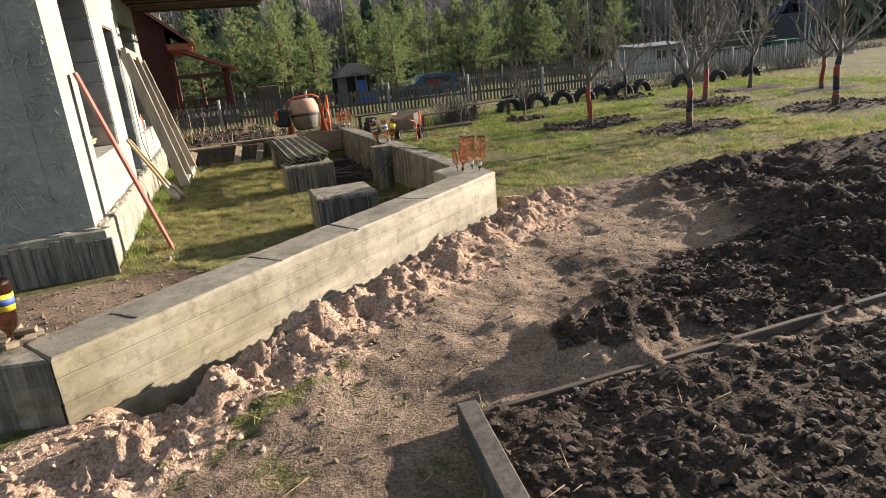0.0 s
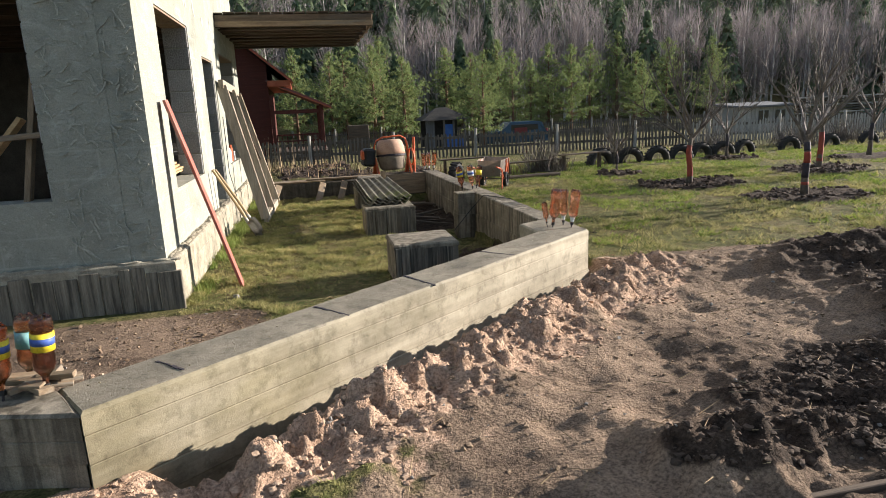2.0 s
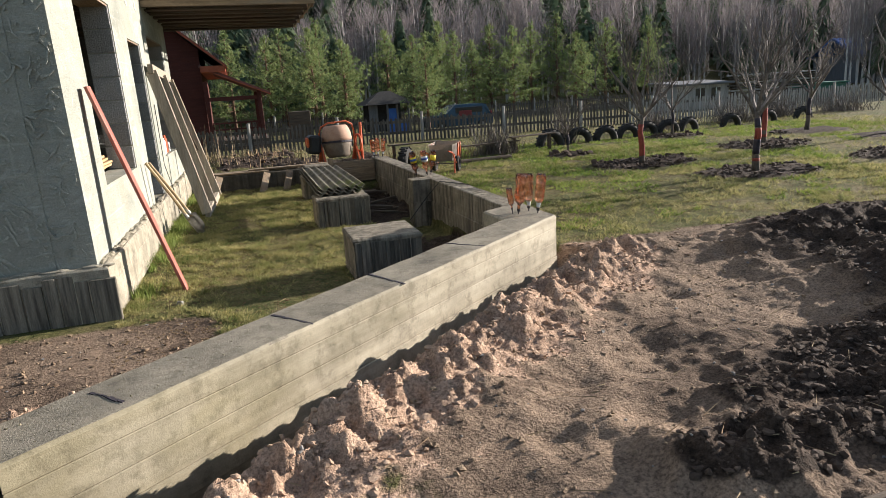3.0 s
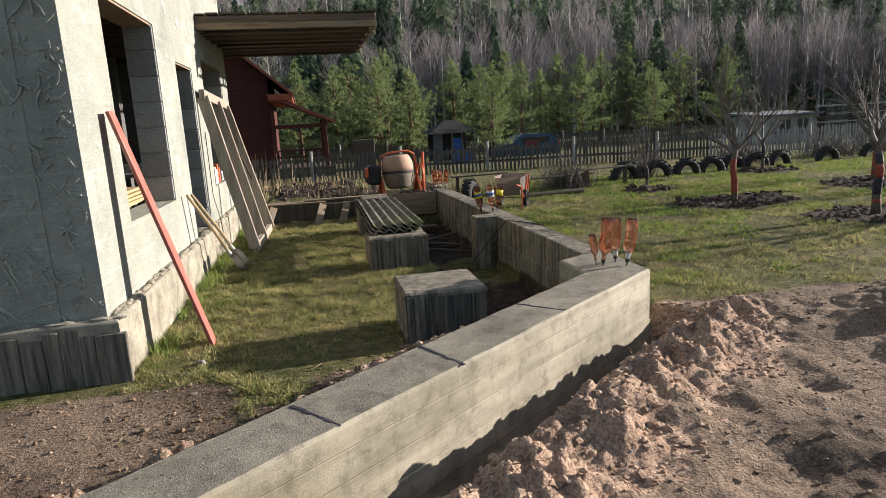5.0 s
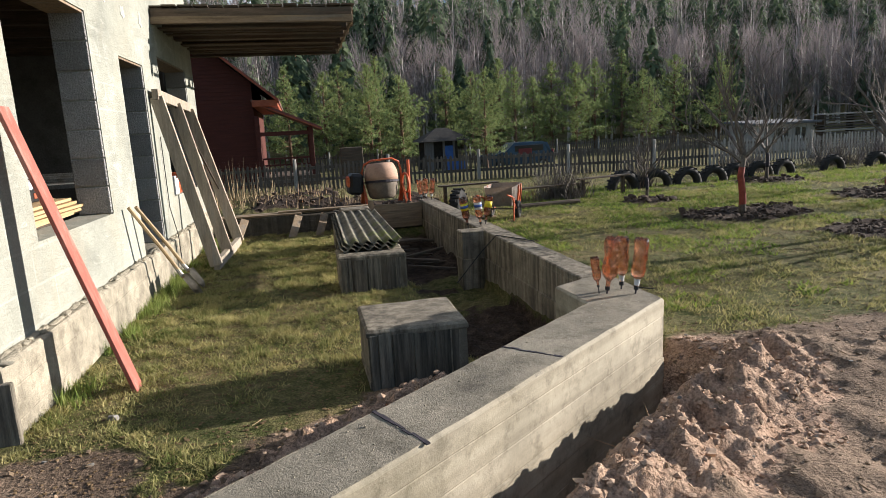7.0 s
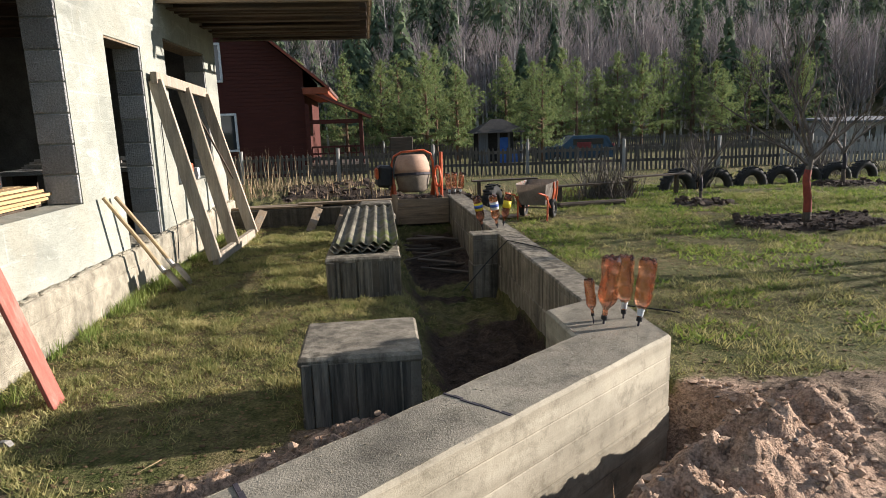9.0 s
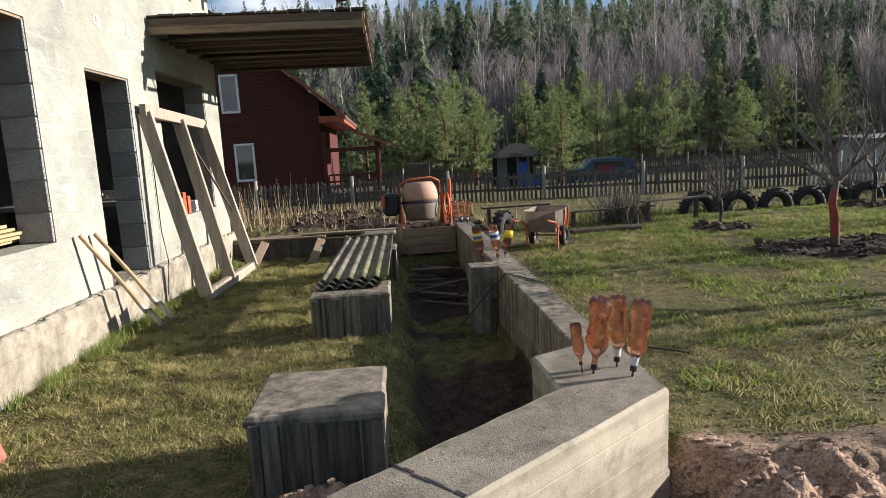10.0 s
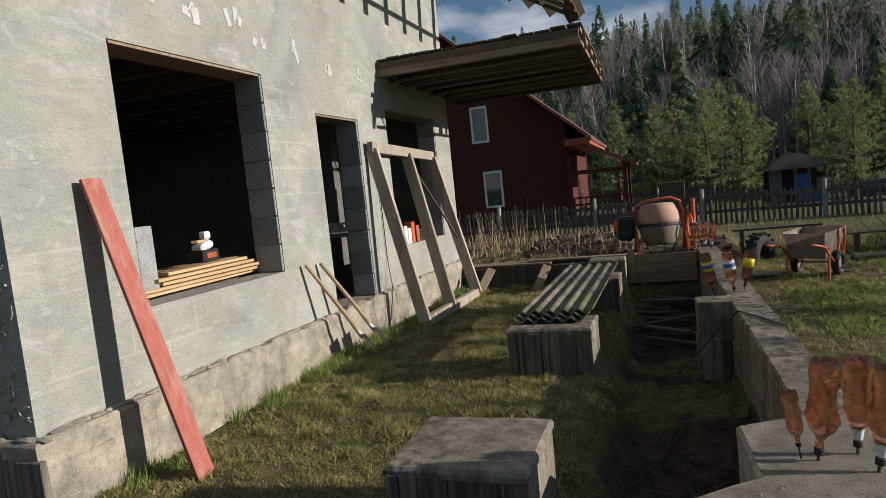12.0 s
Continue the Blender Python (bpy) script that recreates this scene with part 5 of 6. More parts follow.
for side in (0, 1):
    bm = bmesh.new()
    xa, xb = (-6.2, 0.1) if side == 0 else (-12.4, -6.2)
    za, zb = roof_z(-6.2) if side == 0 else roof_z(-12.4), roof_z(0.1) if side == 0 else roof_z(-6.2)
    vs = [bm.verts.new((x, y, z + dz)) for dz in (0.0, 0.14) for x, z in ((xa, za), (xb, zb)) for y in (HY - 0.6, HY + 8.5)]
    for f in [(0, 1, 3, 2), (4, 5, 7, 6), (0, 2, 6, 4), (1, 3, 7, 5), (0, 1, 5, 4), (2, 3, 7, 6)]:
        bm.faces.new([vs[i] for i in f])
    part("roof_slope", bm, M_ROOF, rh, "brown roof")
bm = bmesh.new()
stick(bm, (-6.2, HY - 0.62, roof_z(-6.2) + 0.03), (0.12, HY - 0.62, roof_z(0.12) + 0.03), 0.03, 0.2, (0, 1, 0))
part("barge_board", bm, M_REDTRIM, rh)
# the brighter trim colour here stands in for sun on the eave
part("eave_box", boxm((-0.45, HY + 3.6, 2.83), (1.0, 8.4, 0.26), None, 0.02), M_REDTRIM, rh, "boxed eave with orange sunlight put into its red")
for (x0, x1, z0, z1) in [(-4.78, -4.05, 3.27, 4.77), (-4.45, -3.66, 0.55, 2.06)]:
    w = part("window", boxm(((x0 + x1) / 2, HY - 0.03, (z0 + z1) / 2), (x1 - x0 - 0.1, 0.04, z1 - z0 - 0.1)), M_GLASS, rh, "dark glass in a white frame")
    for cx, cz, sx, sz in [((x0 + x1) / 2, z0 + 0.04, x1 - x0, 0.09), ((x0 + x1) / 2, z1 - 0.04, x1 - x0, 0.09), (x0 + 0.04, (z0 + z1) / 2, 0.09, z1 - z0 - 0.18), (x1 - 0.04, (z0 + z1) / 2, 0.09, z1 - z0 - 0.18)]:
        part("frame_bar", boxm((cx, HY - 0.055, cz), (sx, 0.06, sz), None, 0.008), M_WHITE, w)
porch = part("porch_roof", boxm((0.35, HY + 1.6, 2.37), (2.95, 4.2, 0.10), Matrix.Rotation(math.atan2(1.2, 2.65), 4, "Y")), M_ROOF, rh, "brown lean-to roof")
bm = bmesh.new()
stick(bm, (-0.95, HY - 0.52, 2.88), (1.72, HY - 0.52, 1.70), 0.03, 0.16, (0, 1, 0))
part("porch_fascia", bm, M_REDTRIM, rh)
for x, y in [(1.25, HY - 0.3), (1.25, HY + 3.4), (-0.85, HY - 0.3)]:
    part("porch_post", boxm((x, y, 0.65), (0.16, 0.16, 2.5 if x > 0 else 3.4), None, 0.01), M_REDHOUSE, rh)
part("porch_beam", boxm((0.2, HY - 0.3, 1.62), (2.3, 0.14, 0.16)), M_REDHOUSE, rh)
for z in (0.35, 0.62):
    part("porch_rail", boxm((0.2, HY - 0.3, z), (2.1, 0.06, 0.07)), M_REDHOUSE, rh)
for i in range(9):
    part("baluster", boxm((-0.75 + i * 0.22, HY - 0.3, 0.30), (0.05, 0.04, 0.6)), M_REDHOUSE, rh)
part("porch_floor", boxm((0.2, HY + 1.5, -0.35), (2.6, 4.2, 0.5)), M_DARKWOOD, rh)
tagged(part("shed_panel", boxm((2.9, 30.5, 0.22), (0.95, 0.5, 1.35), None, 0.02), M_DARKWOOD, None), "dark plank privy by the fence", "shed")

# blue garden kiosk
kz = ground_z(8.3, 36.5)
ki = root("garden_kiosk", "small blue and grey garden pavilion with a dark hipped roof", "kiosk", pose(8.35, 36.8, kz - 0.30))
part("back_wall", boxm((0, 0.9, 0.95), (2.2, 0.08, 1.9)), M_BLACK, ki)
for x in (-1.1, -0.1, 0.45, 1.1):
    part("post", boxm((x, -0.9, 0.95), (0.11, 0.11, 1.9), None, 0.01), M_GREY, ki)
part("panel", boxm((-0.85, -0.88, 0.95), (0.4, 0.05, 1.9)), M_GREY, ki, "pale grey boards")
part("door", boxm((0.17, -0.90, 0.8), (0.5, 0.05, 1.6), None, 0.01), M_BLUE, ki, "blue door")
part("panel", boxm((0.78, -0.88, 0.45), (0.6, 0.05, 0.9)), M_BLUE, ki, "blue panel")
bm = bmesh.new()
b4 = [bm.verts.new((sx * 1.45, sy * 1.3, 1.85)) for sx, sy in ((-1, -1), (1, -1), (1, 1), (-1, 1))]
t2 = [bm.verts.new((-0.3, 0, 2.55)), bm.verts.new((0.3, 0, 2.55))]
for f in [(b4[0], b4[1], t2[1], t2[0]), (b4[2], b4[3], t2[0], t2[1]), (b4[1], b4[2], t2[1]), (b4[3], b4[0], t2[0]), (b4[0], b4[3], b4[2], b4[1])]:
    bm.faces.new(f)
part("roof", bm, M_RUBBER, ki)

# parked car
cz = ground_z(13.0, 37.5)
car = root("car", "dark blue estate car with a red tailgate parked behind the fence", "car", pose(12.9, 37.6, cz - 0.32))
bm = bmesh.new()
prof = [(-2.0, 0.35), (2.0, 0.35), (2.02, 0.85), (1.85, 0.98), (1.6, 1.48), (1.35, 1.55), (-0.35, 1.55), (-0.95, 1.05), (-1.95, 0.90)]
a = [bm.verts.new((x, -0.82 + 0.12 * max(0, z - 0.95), z)) for x, z in prof]
b = [bm.verts.new((x, 0.82 - 0.12 * max(0, z - 0.95), z)) for x, z in prof]
bm.faces.new(a)
bm.faces.new(b)
for i in range(len(prof)):
    bm.faces.new((a[i], a[(i + 1) % len(prof)], b[(i + 1) % len(prof)], b[i]))
part("body", bm, M_CARBLUE, car)
part("side_window", boxm((0.5, -0.79, 1.22), (1.7, 0.03, 0.34), None, 0.01), M_GLASS, car)
part("red_panel", boxm((0.25, -0.83, 0.98), (0.8, 0.03, 0.45), None, 0.02), M_CARRED, car, "red panel")
part("tail_lamp", boxm((1.93, -0.7, 0.95), (0.12, 0.14, 0.3), None, 0.02), M_CARRED, car)
for x in (-1.25, 1.3):
    for y in (-0.78, 0.78):
        bm = bmesh.new()
        wheel_tyre(bm, 0.24, 0.085, 20, 8, Matrix.Translation((x, y, 0.32)))
        w = part("wheel", bm, M_RUBBER, car, "black tyre", True)
        bm = bmesh.new()
        lathe(bm, [(0.18, -0.05), (0.19, 0.05)], 14, Matrix.Translation((x, y, 0.32)) @ Matrix.Rotation(math.pi / 2, 4, "X"))
        part("rim", bm, M_STEEL, w)

# far right: glasshouse, timber stack, green shed, blue-roofed house
hut = root("garden_hut", "low pale grey hut with a flat roof behind the fence", "hut", pose(26.0, 33.0, ground_z(26, 33)))
part("wall", boxm((0, 0, 0.75), (3.6, 2.2, 1.5), None, 0.02), M_PALEFENCE, hut)
for k in range(13):
    part("wall_board", boxm((-1.68 + k * 0.28, -1.115, 0.75), (0.25, 0.03, 1.48)), M_PALEFENCE, hut)
part("roof", boxm((0, -0.05, 1.58), (4.0, 2.7, 0.12), Matrix.Rotation(0.06, 4, "X"), 0.02), M_GREY, hut, "grey flat roof")
for x in (-0.2, 0.9):
    w = part("window", boxm((x, -1.14, 0.95), (0.62, 0.03, 0.62)), M_GLASS, hut, "dark pane")
    part("frame_bar", boxm((x, -1.16, 0.95), (0.04, 0.03, 0.6)), M_WHITE, w)
ts = root("timber_stack", "long stack of grey boards with gaps", "timber stack", pose(31.2, 32.0, ground_z(31.2, 32)))
for k in range(13):
    part("board", boxm((rng.uniform(-0.25, 0.25), rng.uniform(-0.05, 0.05), 0.08 + k * 0.145), (6.6 + rng.uniform(-0.5, 0.4), 0.6, 0.075)), M_FENCE if k % 3 else M_PALEFENCE, ts)
for x in (-2.9, -1.0, 1.0, 2.9):
    part("spacer", boxm((x, 0, 0.92), (0.1, 0.5, 1.84)), M_DARKWOOD, ts)
sh = root("green_shed", "dark green metal shed", "shed", pose(34.8, 32.0, ground_z(34.8, 32)))
part("body", boxm((0, 0, 0.5), (2.6, 1.6, 1.0), None, 0.02), M_GREENPAINT, sh)
part("roof", boxm((0, 0, 1.05), (2.8, 1.8, 0.08)), M_GREENPAINT, sh)
bh = root("far_house", "distant pale house with a blue roof", "house", pose(62, 52, ground_z(62, 52)))
part("wall", boxm((0, 0, 1.4), (6, 5, 2.8)), M_GREY, bh)
bm = bmesh.new()
for sgn in (-1, 1):
    stick(bm, (0, sgn * 2.9, 2.6), (0, 0, 4.4), 7.0, 0.15, (0, 1, 0))
part("roof", bm, M_BLUE, bh)
for x in (-1.6, 1.4):
    part("window", boxm((x, -2.52, 1.6), (0.9, 0.06, 1.1)), M_GLASS, bh)

# ---------------- fruit trees ----------------


def branch(vs, fs, p, d, length, r, depth, rng, minr):
    """Adds a bent branch with its side shoots to the lists of points and faces."""
    steps = 4 if depth > 0 else 3
    n = 5 if r > 0.012 else 3
    base = None
    pts = [p.copy()]
    for i in range(steps):
        d = (d + Vector((rng.uniform(-0.30, 0.30), rng.uniform(-0.30, 0.30), rng.uniform(-0.14, 0.17)))).normalized()
        p = p + d * (length / steps)
        pts.append(p.copy())
    prev = None
    for i, q in enumerate(pts):
        rr = max(minr, r * (1 - 0.62 * i / steps))
        t = (pts[min(i + 1, steps)] - pts[max(i - 1, 0)]).normalized()
        u = t.cross(Vector((0.3, 0.9, 0.1))).normalized()
        v = t.cross(u)
        ring = []
        for k in range(n):
            a = 2 * math.pi * k / n
            ring.append(len(vs))
            vs.append(tuple(q + (u * math.cos(a) + v * math.sin(a)) * rr))
        if prev:
            for k in range(n):
                fs.append((prev[k], prev[(k + 1) % n], ring[(k + 1) % n], ring[k]))
        prev = ring
    if depth > 0:
        m = rng.randint(2, 4) if depth > 1 else rng.randint(2, 3)
        for k in range(m):
            i = rng.randint(1, steps)
            q = pts[i]
            t = (pts[i] - pts[i - 1]).normalized()
            side = Vector((rng.uniform(-1, 1), rng.uniform(-1, 1), rng.uniform(-0.1, 0.7))).normalized()
            nd = (t * 0.95 + side * 0.70 + Vector((0, 0, 0.12))).normalized()
            branch(vs, fs, q, nd, length * rng.uniform(0.5, 0.78), max(minr, r * 0.45), depth - 1, rng, minr)


def fruit_tree(seed, style):
    rng = random.Random(seed)
    ob = root("fruit_tree", "bare fruit tree with a painted trunk in dug soil", "tree", group="fruit trees in the grass")
    bend = [(0, 0, -0.1), (0.02, 0.01, 0.3), (rng.uniform(-0.06, 0.06), 0.02, 0.65), (rng.uniform(-0.08, 0.08), 0.0, 1.0)]
    bm = bmesh.new()
    tube(bm, bend, [0.075, 0.055, 0.048, 0.046], 10)
    trunk = part("trunk", bm, M_BARK, ob, smooth=True)
    bands = {"red": [(0.06, 0.80, M_REDWRAP)], "mixed": [(0.04, 0.22, M_REDWRAP), (0.30, 0.55, M_DARKBAND), (0.55, 0.72, M_REDWRAP), (0.74, 0.88, M_DARKBAND)], "dark": [(0.4, 0.85, M_DARKBAND)]}[style]
    P = [Vector(q) for q in bend]

    def at(z):
        for a, b in zip(P, P[1:]):
            if z <= b.z:
                return a.lerp(b, (z - a.z) / (b.z - a.z))
        return P[-1]
    for z0, z1, mt in bands:
        bm = bmesh.new()
        k = 5
        tube(bm, [at(z0 + (z1 - z0) * i / k) for i in range(k + 1)], [0.0640 - 0.016 * (z0 + (z1 - z0) * i / k) for i in range(k + 1)], 10)
        part("trunk_band", bm, mt, trunk, "painted band on the trunk", True)
    vs, fs = [], []
    top = P[-1]
    n = rng.randint(5, 6)
    for k in range(n):
        a = 2 * math.pi * k / n + rng.uniform(-0.4, 0.4)
        d = Vector((math.cos(a) * 0.8, math.sin(a) * 0.8, rng.uniform(0.6, 1.1))).normalized()
        branch(vs, fs, top - Vector((0, 0, rng.uniform(0, 0.18))), d, rng.uniform(0.95, 1.4), 0.031, 3, rng, 0.003)
    branch(vs, fs, top, Vector((0, 0, 1)), 1.4, 0.034, 3, rng, 0.003)
    cr = new("crown", raw("crown", vs, fs, M_TWIG))
    cr.parent = ob
    cr["label"] = "bare grey-brown branches"
    return ob


protos = [fruit_tree(3, "red"), fruit_tree(8, "mixed"), fruit_tree(17, "dark")]
for i, (x, y, s) in enumerate(TREES):
    k = [0, 1, 2, 0, 2, 1, 0, 2][i]
    m = pose(x, y, ground_z(x, y) - 0.02, 0, 0, i * 77) @ Matrix.Scale(s, 4)
    if i in (0, 1, 2):
        protos[k].matrix_basis = m
    else:
        t = copy_thing(protos[k], pose(x, y, ground_z(x, y) - 0.02, 0, 0, i * 77))
        t.scale = (s, s, s)

# ---------------- pines and woods ----------------


def pine(seed, h):
    r = np.random.RandomState(seed)
    ob = root("pine_tree", "young green Scots pine with a reddish trunk", "tree", group="pines behind the fence")
    bm = bmesh.new()
    tube(bm, [(0, 0, -0.4), (0.05, 0.02, h * 0.4), (0, 0, h * 0.98)], [0.13, 0.09, 0.015], 8)
    part("trunk", bm, M_PINEBARK, ob, smooth=True)
    vs, fs = [], []
    lv, lf = [], []
    nw = 15
    for w in range(nw):
        t = w / (nw - 1)
        z = h * (0.16 + 0.82 * t)
        R0 = r.uniform(0.75, 1.2)
        R = h * (0.34 * (1 - t) ** 0.60 + 0.035) * (0.65 + 0.35 * min(1, t * 5 + 0.3)) * R0
        nb = 8 if t < 0.8 else 6
        for b in range(nb):
            a = r.uniform(0, 2 * np.pi)
            L = R * r.uniform(0.45, 1.25)
            up = 0.15 + 0.5 * t
            d = np.array([np.cos(a), np.sin(a), up])
            d /= np.linalg.norm(d)
            p0 = np.array([0, 0, z + r.uniform(-0.15, 0.15)])
            e = p0 + d * L
            k = len(lv)
            w0 = 0.018
            lv += [tuple(p0 + (0, 0, w0)), tuple(p0 + (w0, -w0, -w0)), tuple(p0 + (-w0, w0, -w0)), tuple(e)]
            lf += [(k, k + 1, k + 3), (k + 1, k + 2, k + 3), (k + 2, k, k + 3)]
            nc = max(3, int(L / 0.17))
            for c in range(nc):
                u = 0.25 + 0.78 * c / nc
                q = p0 + d * L * u + r.normal(0, 0.05 + 0.09 * u * min(1, L), 3) * (1, 1, 0.6)
                for j in range(14):
                    nd = r.normal(0, 1, 3) + d * 0.5 + (0, 0, 0.7)
                    nd /= np.linalg.norm(nd)
                    ln = r.uniform(0.12, 0.26)
                    sd = np.cross(nd, r.normal(0, 1, 3))
                    sd *= r.uniform(0.012, 0.026) / (np.linalg.norm(sd) + 1e-6)
                    k = len(vs)
                    vs += [tuple(q - sd), tuple(q + sd), tuple(q + nd * ln)]
                    fs.append((k, k + 1, k + 2))
    li = new("branchwork", raw("branchwork", lv, lf, M_PINEBARK))
    li.parent = ob
    cr = new("crown", raw("crown", vs, fs, M_PINE))
    cr.parent = ob
    cr["label"] = "green needles in loose clumps"
    return ob


pines = [pine(1, 6.2), pine(2, 5.4), pine(3, 7.0)]
spots = [(5.2, 43.0, 0, 1.0), (8.0, 45.5, 1, 0.95), (10.4, 35.2, 2, 0.72), (2.6, 45.0, 1, 1.1), (13.0, 47.0, 0, 0.95), (15.5, 45.0, 2, 0.85), (18.0, 48.0, 1, 1.0), (20.5, 46.0, 0, 1.0), (0.2, 47.0, 2, 0.95), (23.5, 49.0, 2, 0.95), (27.0, 48.0, 1, 1.05), (31.0, 50.0, 0, 1.1), (6.5, 49.0, 2, 1.05), (12.0, 51.0, 1, 1.2), (17.0, 53.0, 0, 1.15), (36.0, 51.0, 2, 1.0), (4.0, 51.0, 0, 1.1), (22.0, 54.0, 1, 1.25), (-3.0, 50.0, 1, 1.2), (29.0, 55.0, 2, 1.1), (6.6, 39.5, 1, 0.95), (25.5, 44.5, 0, 0.8)]
for i, (x, y, k, s) in enumerate(spots):
    m = pose(x, y, ground_z(x, y), 0, 0, i * 51)
    if i < 3:
        k = i
        pines[k].matrix_basis = m @ Matrix.Scale(s, 4)
    else:
        t = copy_thing(pines[k], m)
        t.scale = (s, s, s)


def woods(seed, count, kind):
    """One sheet of far trees on the hill: points and triangles of tapering stems, boughs and twigs."""
    r = np.random.RandomState(seed)
    V, F, V2, F2 = [], [], [], []
    k0 = k2 = 0
    for i in range(count):
        y = 56 + 210 * r.uniform(0, 1) ** 1.5
        q = r.uniform(-0.45, 2.0)
        x = q * (y - 2) + 2
        if q > 1.15:
            x, y = x * 0.8, y * 0.8
        if kind == "spruce" and y < 78 and r.uniform() < 0.75:
            continue
        z = ground_z(x, y)
        far = min(1.0, 75.0 / y)
        h = r.uniform(10, 17) * (0.62 if y < 72 else 1.0)
        if kind == "spruce":
            h *= r.uniform(0.85, 1.2)
        w = 0.10 + 0.02 * r.uniform() + 0.0004 * y
        ang = np.array([0, 2.1, 4.2])
        lean = r.normal(0, 0.02, 2) * h
        bot = np.stack([x + w * np.cos(ang), y + w * np.sin(ang), np.full(3, z - 0.5)], -1)
        V2.append(np.vstack([bot, [[x + lean[0], y + lean[1], z + h]]]))
        F2 += [(k2, k2 + 1, k2 + 3), (k2 + 1, k2 + 2, k2 + 3), (k2 + 2, k2, k2 + 3)]
        k2 += 4
        if kind == "spruce":
            n = int(170 + 150 * far)
            t = r.uniform(0.12, 1.0, n) ** 0.8
            R = h * 0.21 * (1 - t) ** 0.9 + 0.15
            a = r.uniform(0, 2 * np.pi, n)
            rr = R * r.uniform(0.35, 1.0, n)
            c = np.stack([x + rr * np.cos(a) + lean[0] * t, y + rr * np.sin(a) + lean[1] * t, z + h * t], -1)
            tip = c + np.stack([np.cos(a) * R * 0.4, np.sin(a) * R * 0.4, -0.25 - 0.3 * R], -1) * r.uniform(0.7, 1.3, (n, 1))
            ww = 0.16 + 0.16 * R
            sd = np.stack([-np.sin(a) * ww, np.cos(a) * ww, np.full(n, 0.05)], -1)
            tri = np.stack([c - sd, c + sd, tip], 1)
        else:
            n = int(110 + 200 * far)
            t = r.uniform(0.28, 1.0, n)
            R = h * 0.16 * np.sin(np.pi * np.clip((t - 0.2) / 0.85, 0, 1)) + 0.2
            a = r.uniform(0, 2 * np.pi, n)
            rr = R * r.uniform(0.0, 0.9, n)
            c = np.stack([x + rr * np.cos(a) + lean[0] * t, y + rr * np.sin(a) + lean[1] * t, z + h * t - 0.3], -1)
            ln = r.uniform(0.6, 1.7, (n, 1))
            tip = c + np.stack([np.cos(a) * 0.45, np.sin(a) * 0.45, np.full(n, 0.9)], -1) * ln
            ww = 0.011 + 0.00016 * y
            sd = np.stack([-np.sin(a) * ww, np.cos(a) * ww, np.zeros(n)], -1)
            tri = np.stack([c - sd, c + sd, tip], 1)
        V.append(tri.reshape(-1, 3))
        ids = np.arange(k0, k0 + 3 * n).reshape(-1, 3)
        F += ids.tolist()
        k0 += 3 * n
    return np.vstack(V), F, np.vstack(V2), F2


for kind, seed, cnt, mat, label in [("bare", 5, 1900, M_BARE, "bare birches and aspens on the hillside"), ("spruce", 6, 2000, M_SPRUCE, "dark spruces on the wooded hill")]:
    v, f, v2, f2 = woods(seed, cnt, kind)
    ob = new("far_woods", raw("far_woods", v.tolist(), f, mat))
    tagged(ob, label, "woods", kind="stuff")
    ob2 = new("far_trunks", raw("far_trunks", v2.tolist(), f2, M_BIRCH if kind == "bare" else M_PINEBARK))
    tagged(ob2, "pale thin trunks of the " + label, "trunks", kind="stuff")

# ---------------- small cover: grass, clods, stones, stems ----------------
rs = np.random.RandomState(77)


def scatter(n, x0, x1, y0, y1):
    x, y = rs.uniform(x0, x1, n), rs.uniform(y0, y1, n)
    z, sa, so, ta = terrain(x, y)
    return x, y, z, sa, so, ta


def blades(name, x, y, z, h, w, mat, label, lean=0.5):
    n = len(x)
    a = rs.uniform(0, 2 * np.pi, n)
    b = rs.uniform(0, 2 * np.pi, n)
    base = np.stack([x, y, z - 0.005], -1)
    sd = np.stack([np.cos(a), np.sin(a), np.zeros(n)], -1) * w[:, None]
    tip = base + np.stack([np.cos(b) * lean * h * rs.uniform(0, 1, n), np.sin(b) * lean * h * rs.uniform(0, 1, n), h], -1)
    v = np.stack([base - sd, base + sd, tip], 1).reshape(-1, 3)
    f = np.arange(3 * n).reshape(-1, 3)
    ob = new(name, raw(name, v.tolist(), f.tolist(), mat))
    return tagged(ob, label, name.replace("_", " "), kind="stuff")


ICO = bmesh.new()
bmesh.ops.create_icosphere(ICO, subdivisions=1, radius=1.0)
ICO_V = np.array([v.co[:] for v in ICO.verts])
ICO_F = np.array([[v.index for v in f.verts] for f in ICO.faces])
ICO.free()


def lumps(name, x, y, z, s, mat, label, sink=0.25, flat=0.75):
    n = len(x)
    jit = rs.uniform(0.45, 1.45, (n, len(ICO_V), 1))
    sc = np.stack([rs.uniform(0.75, 1.3, n), rs.uniform(0.75, 1.3, n), rs.uniform(0.5, 1.0, n) * flat / 0.75], -1)
    v = ICO_V[None] * jit * sc[:, None, :] * s[:, None, None] + np.stack([x, y, z + s * (0.5 - sink)], -1)[:, None, :]
    f = ICO_F[None] + (np.arange(n) * len(ICO_V))[:, None, None]
    ob = new(name, raw(name, v.reshape(-1, 3).tolist(), f.reshape(-1, 3).tolist(), mat))
    return tagged(ob, label, name.replace("_", " "), kind="stuff")


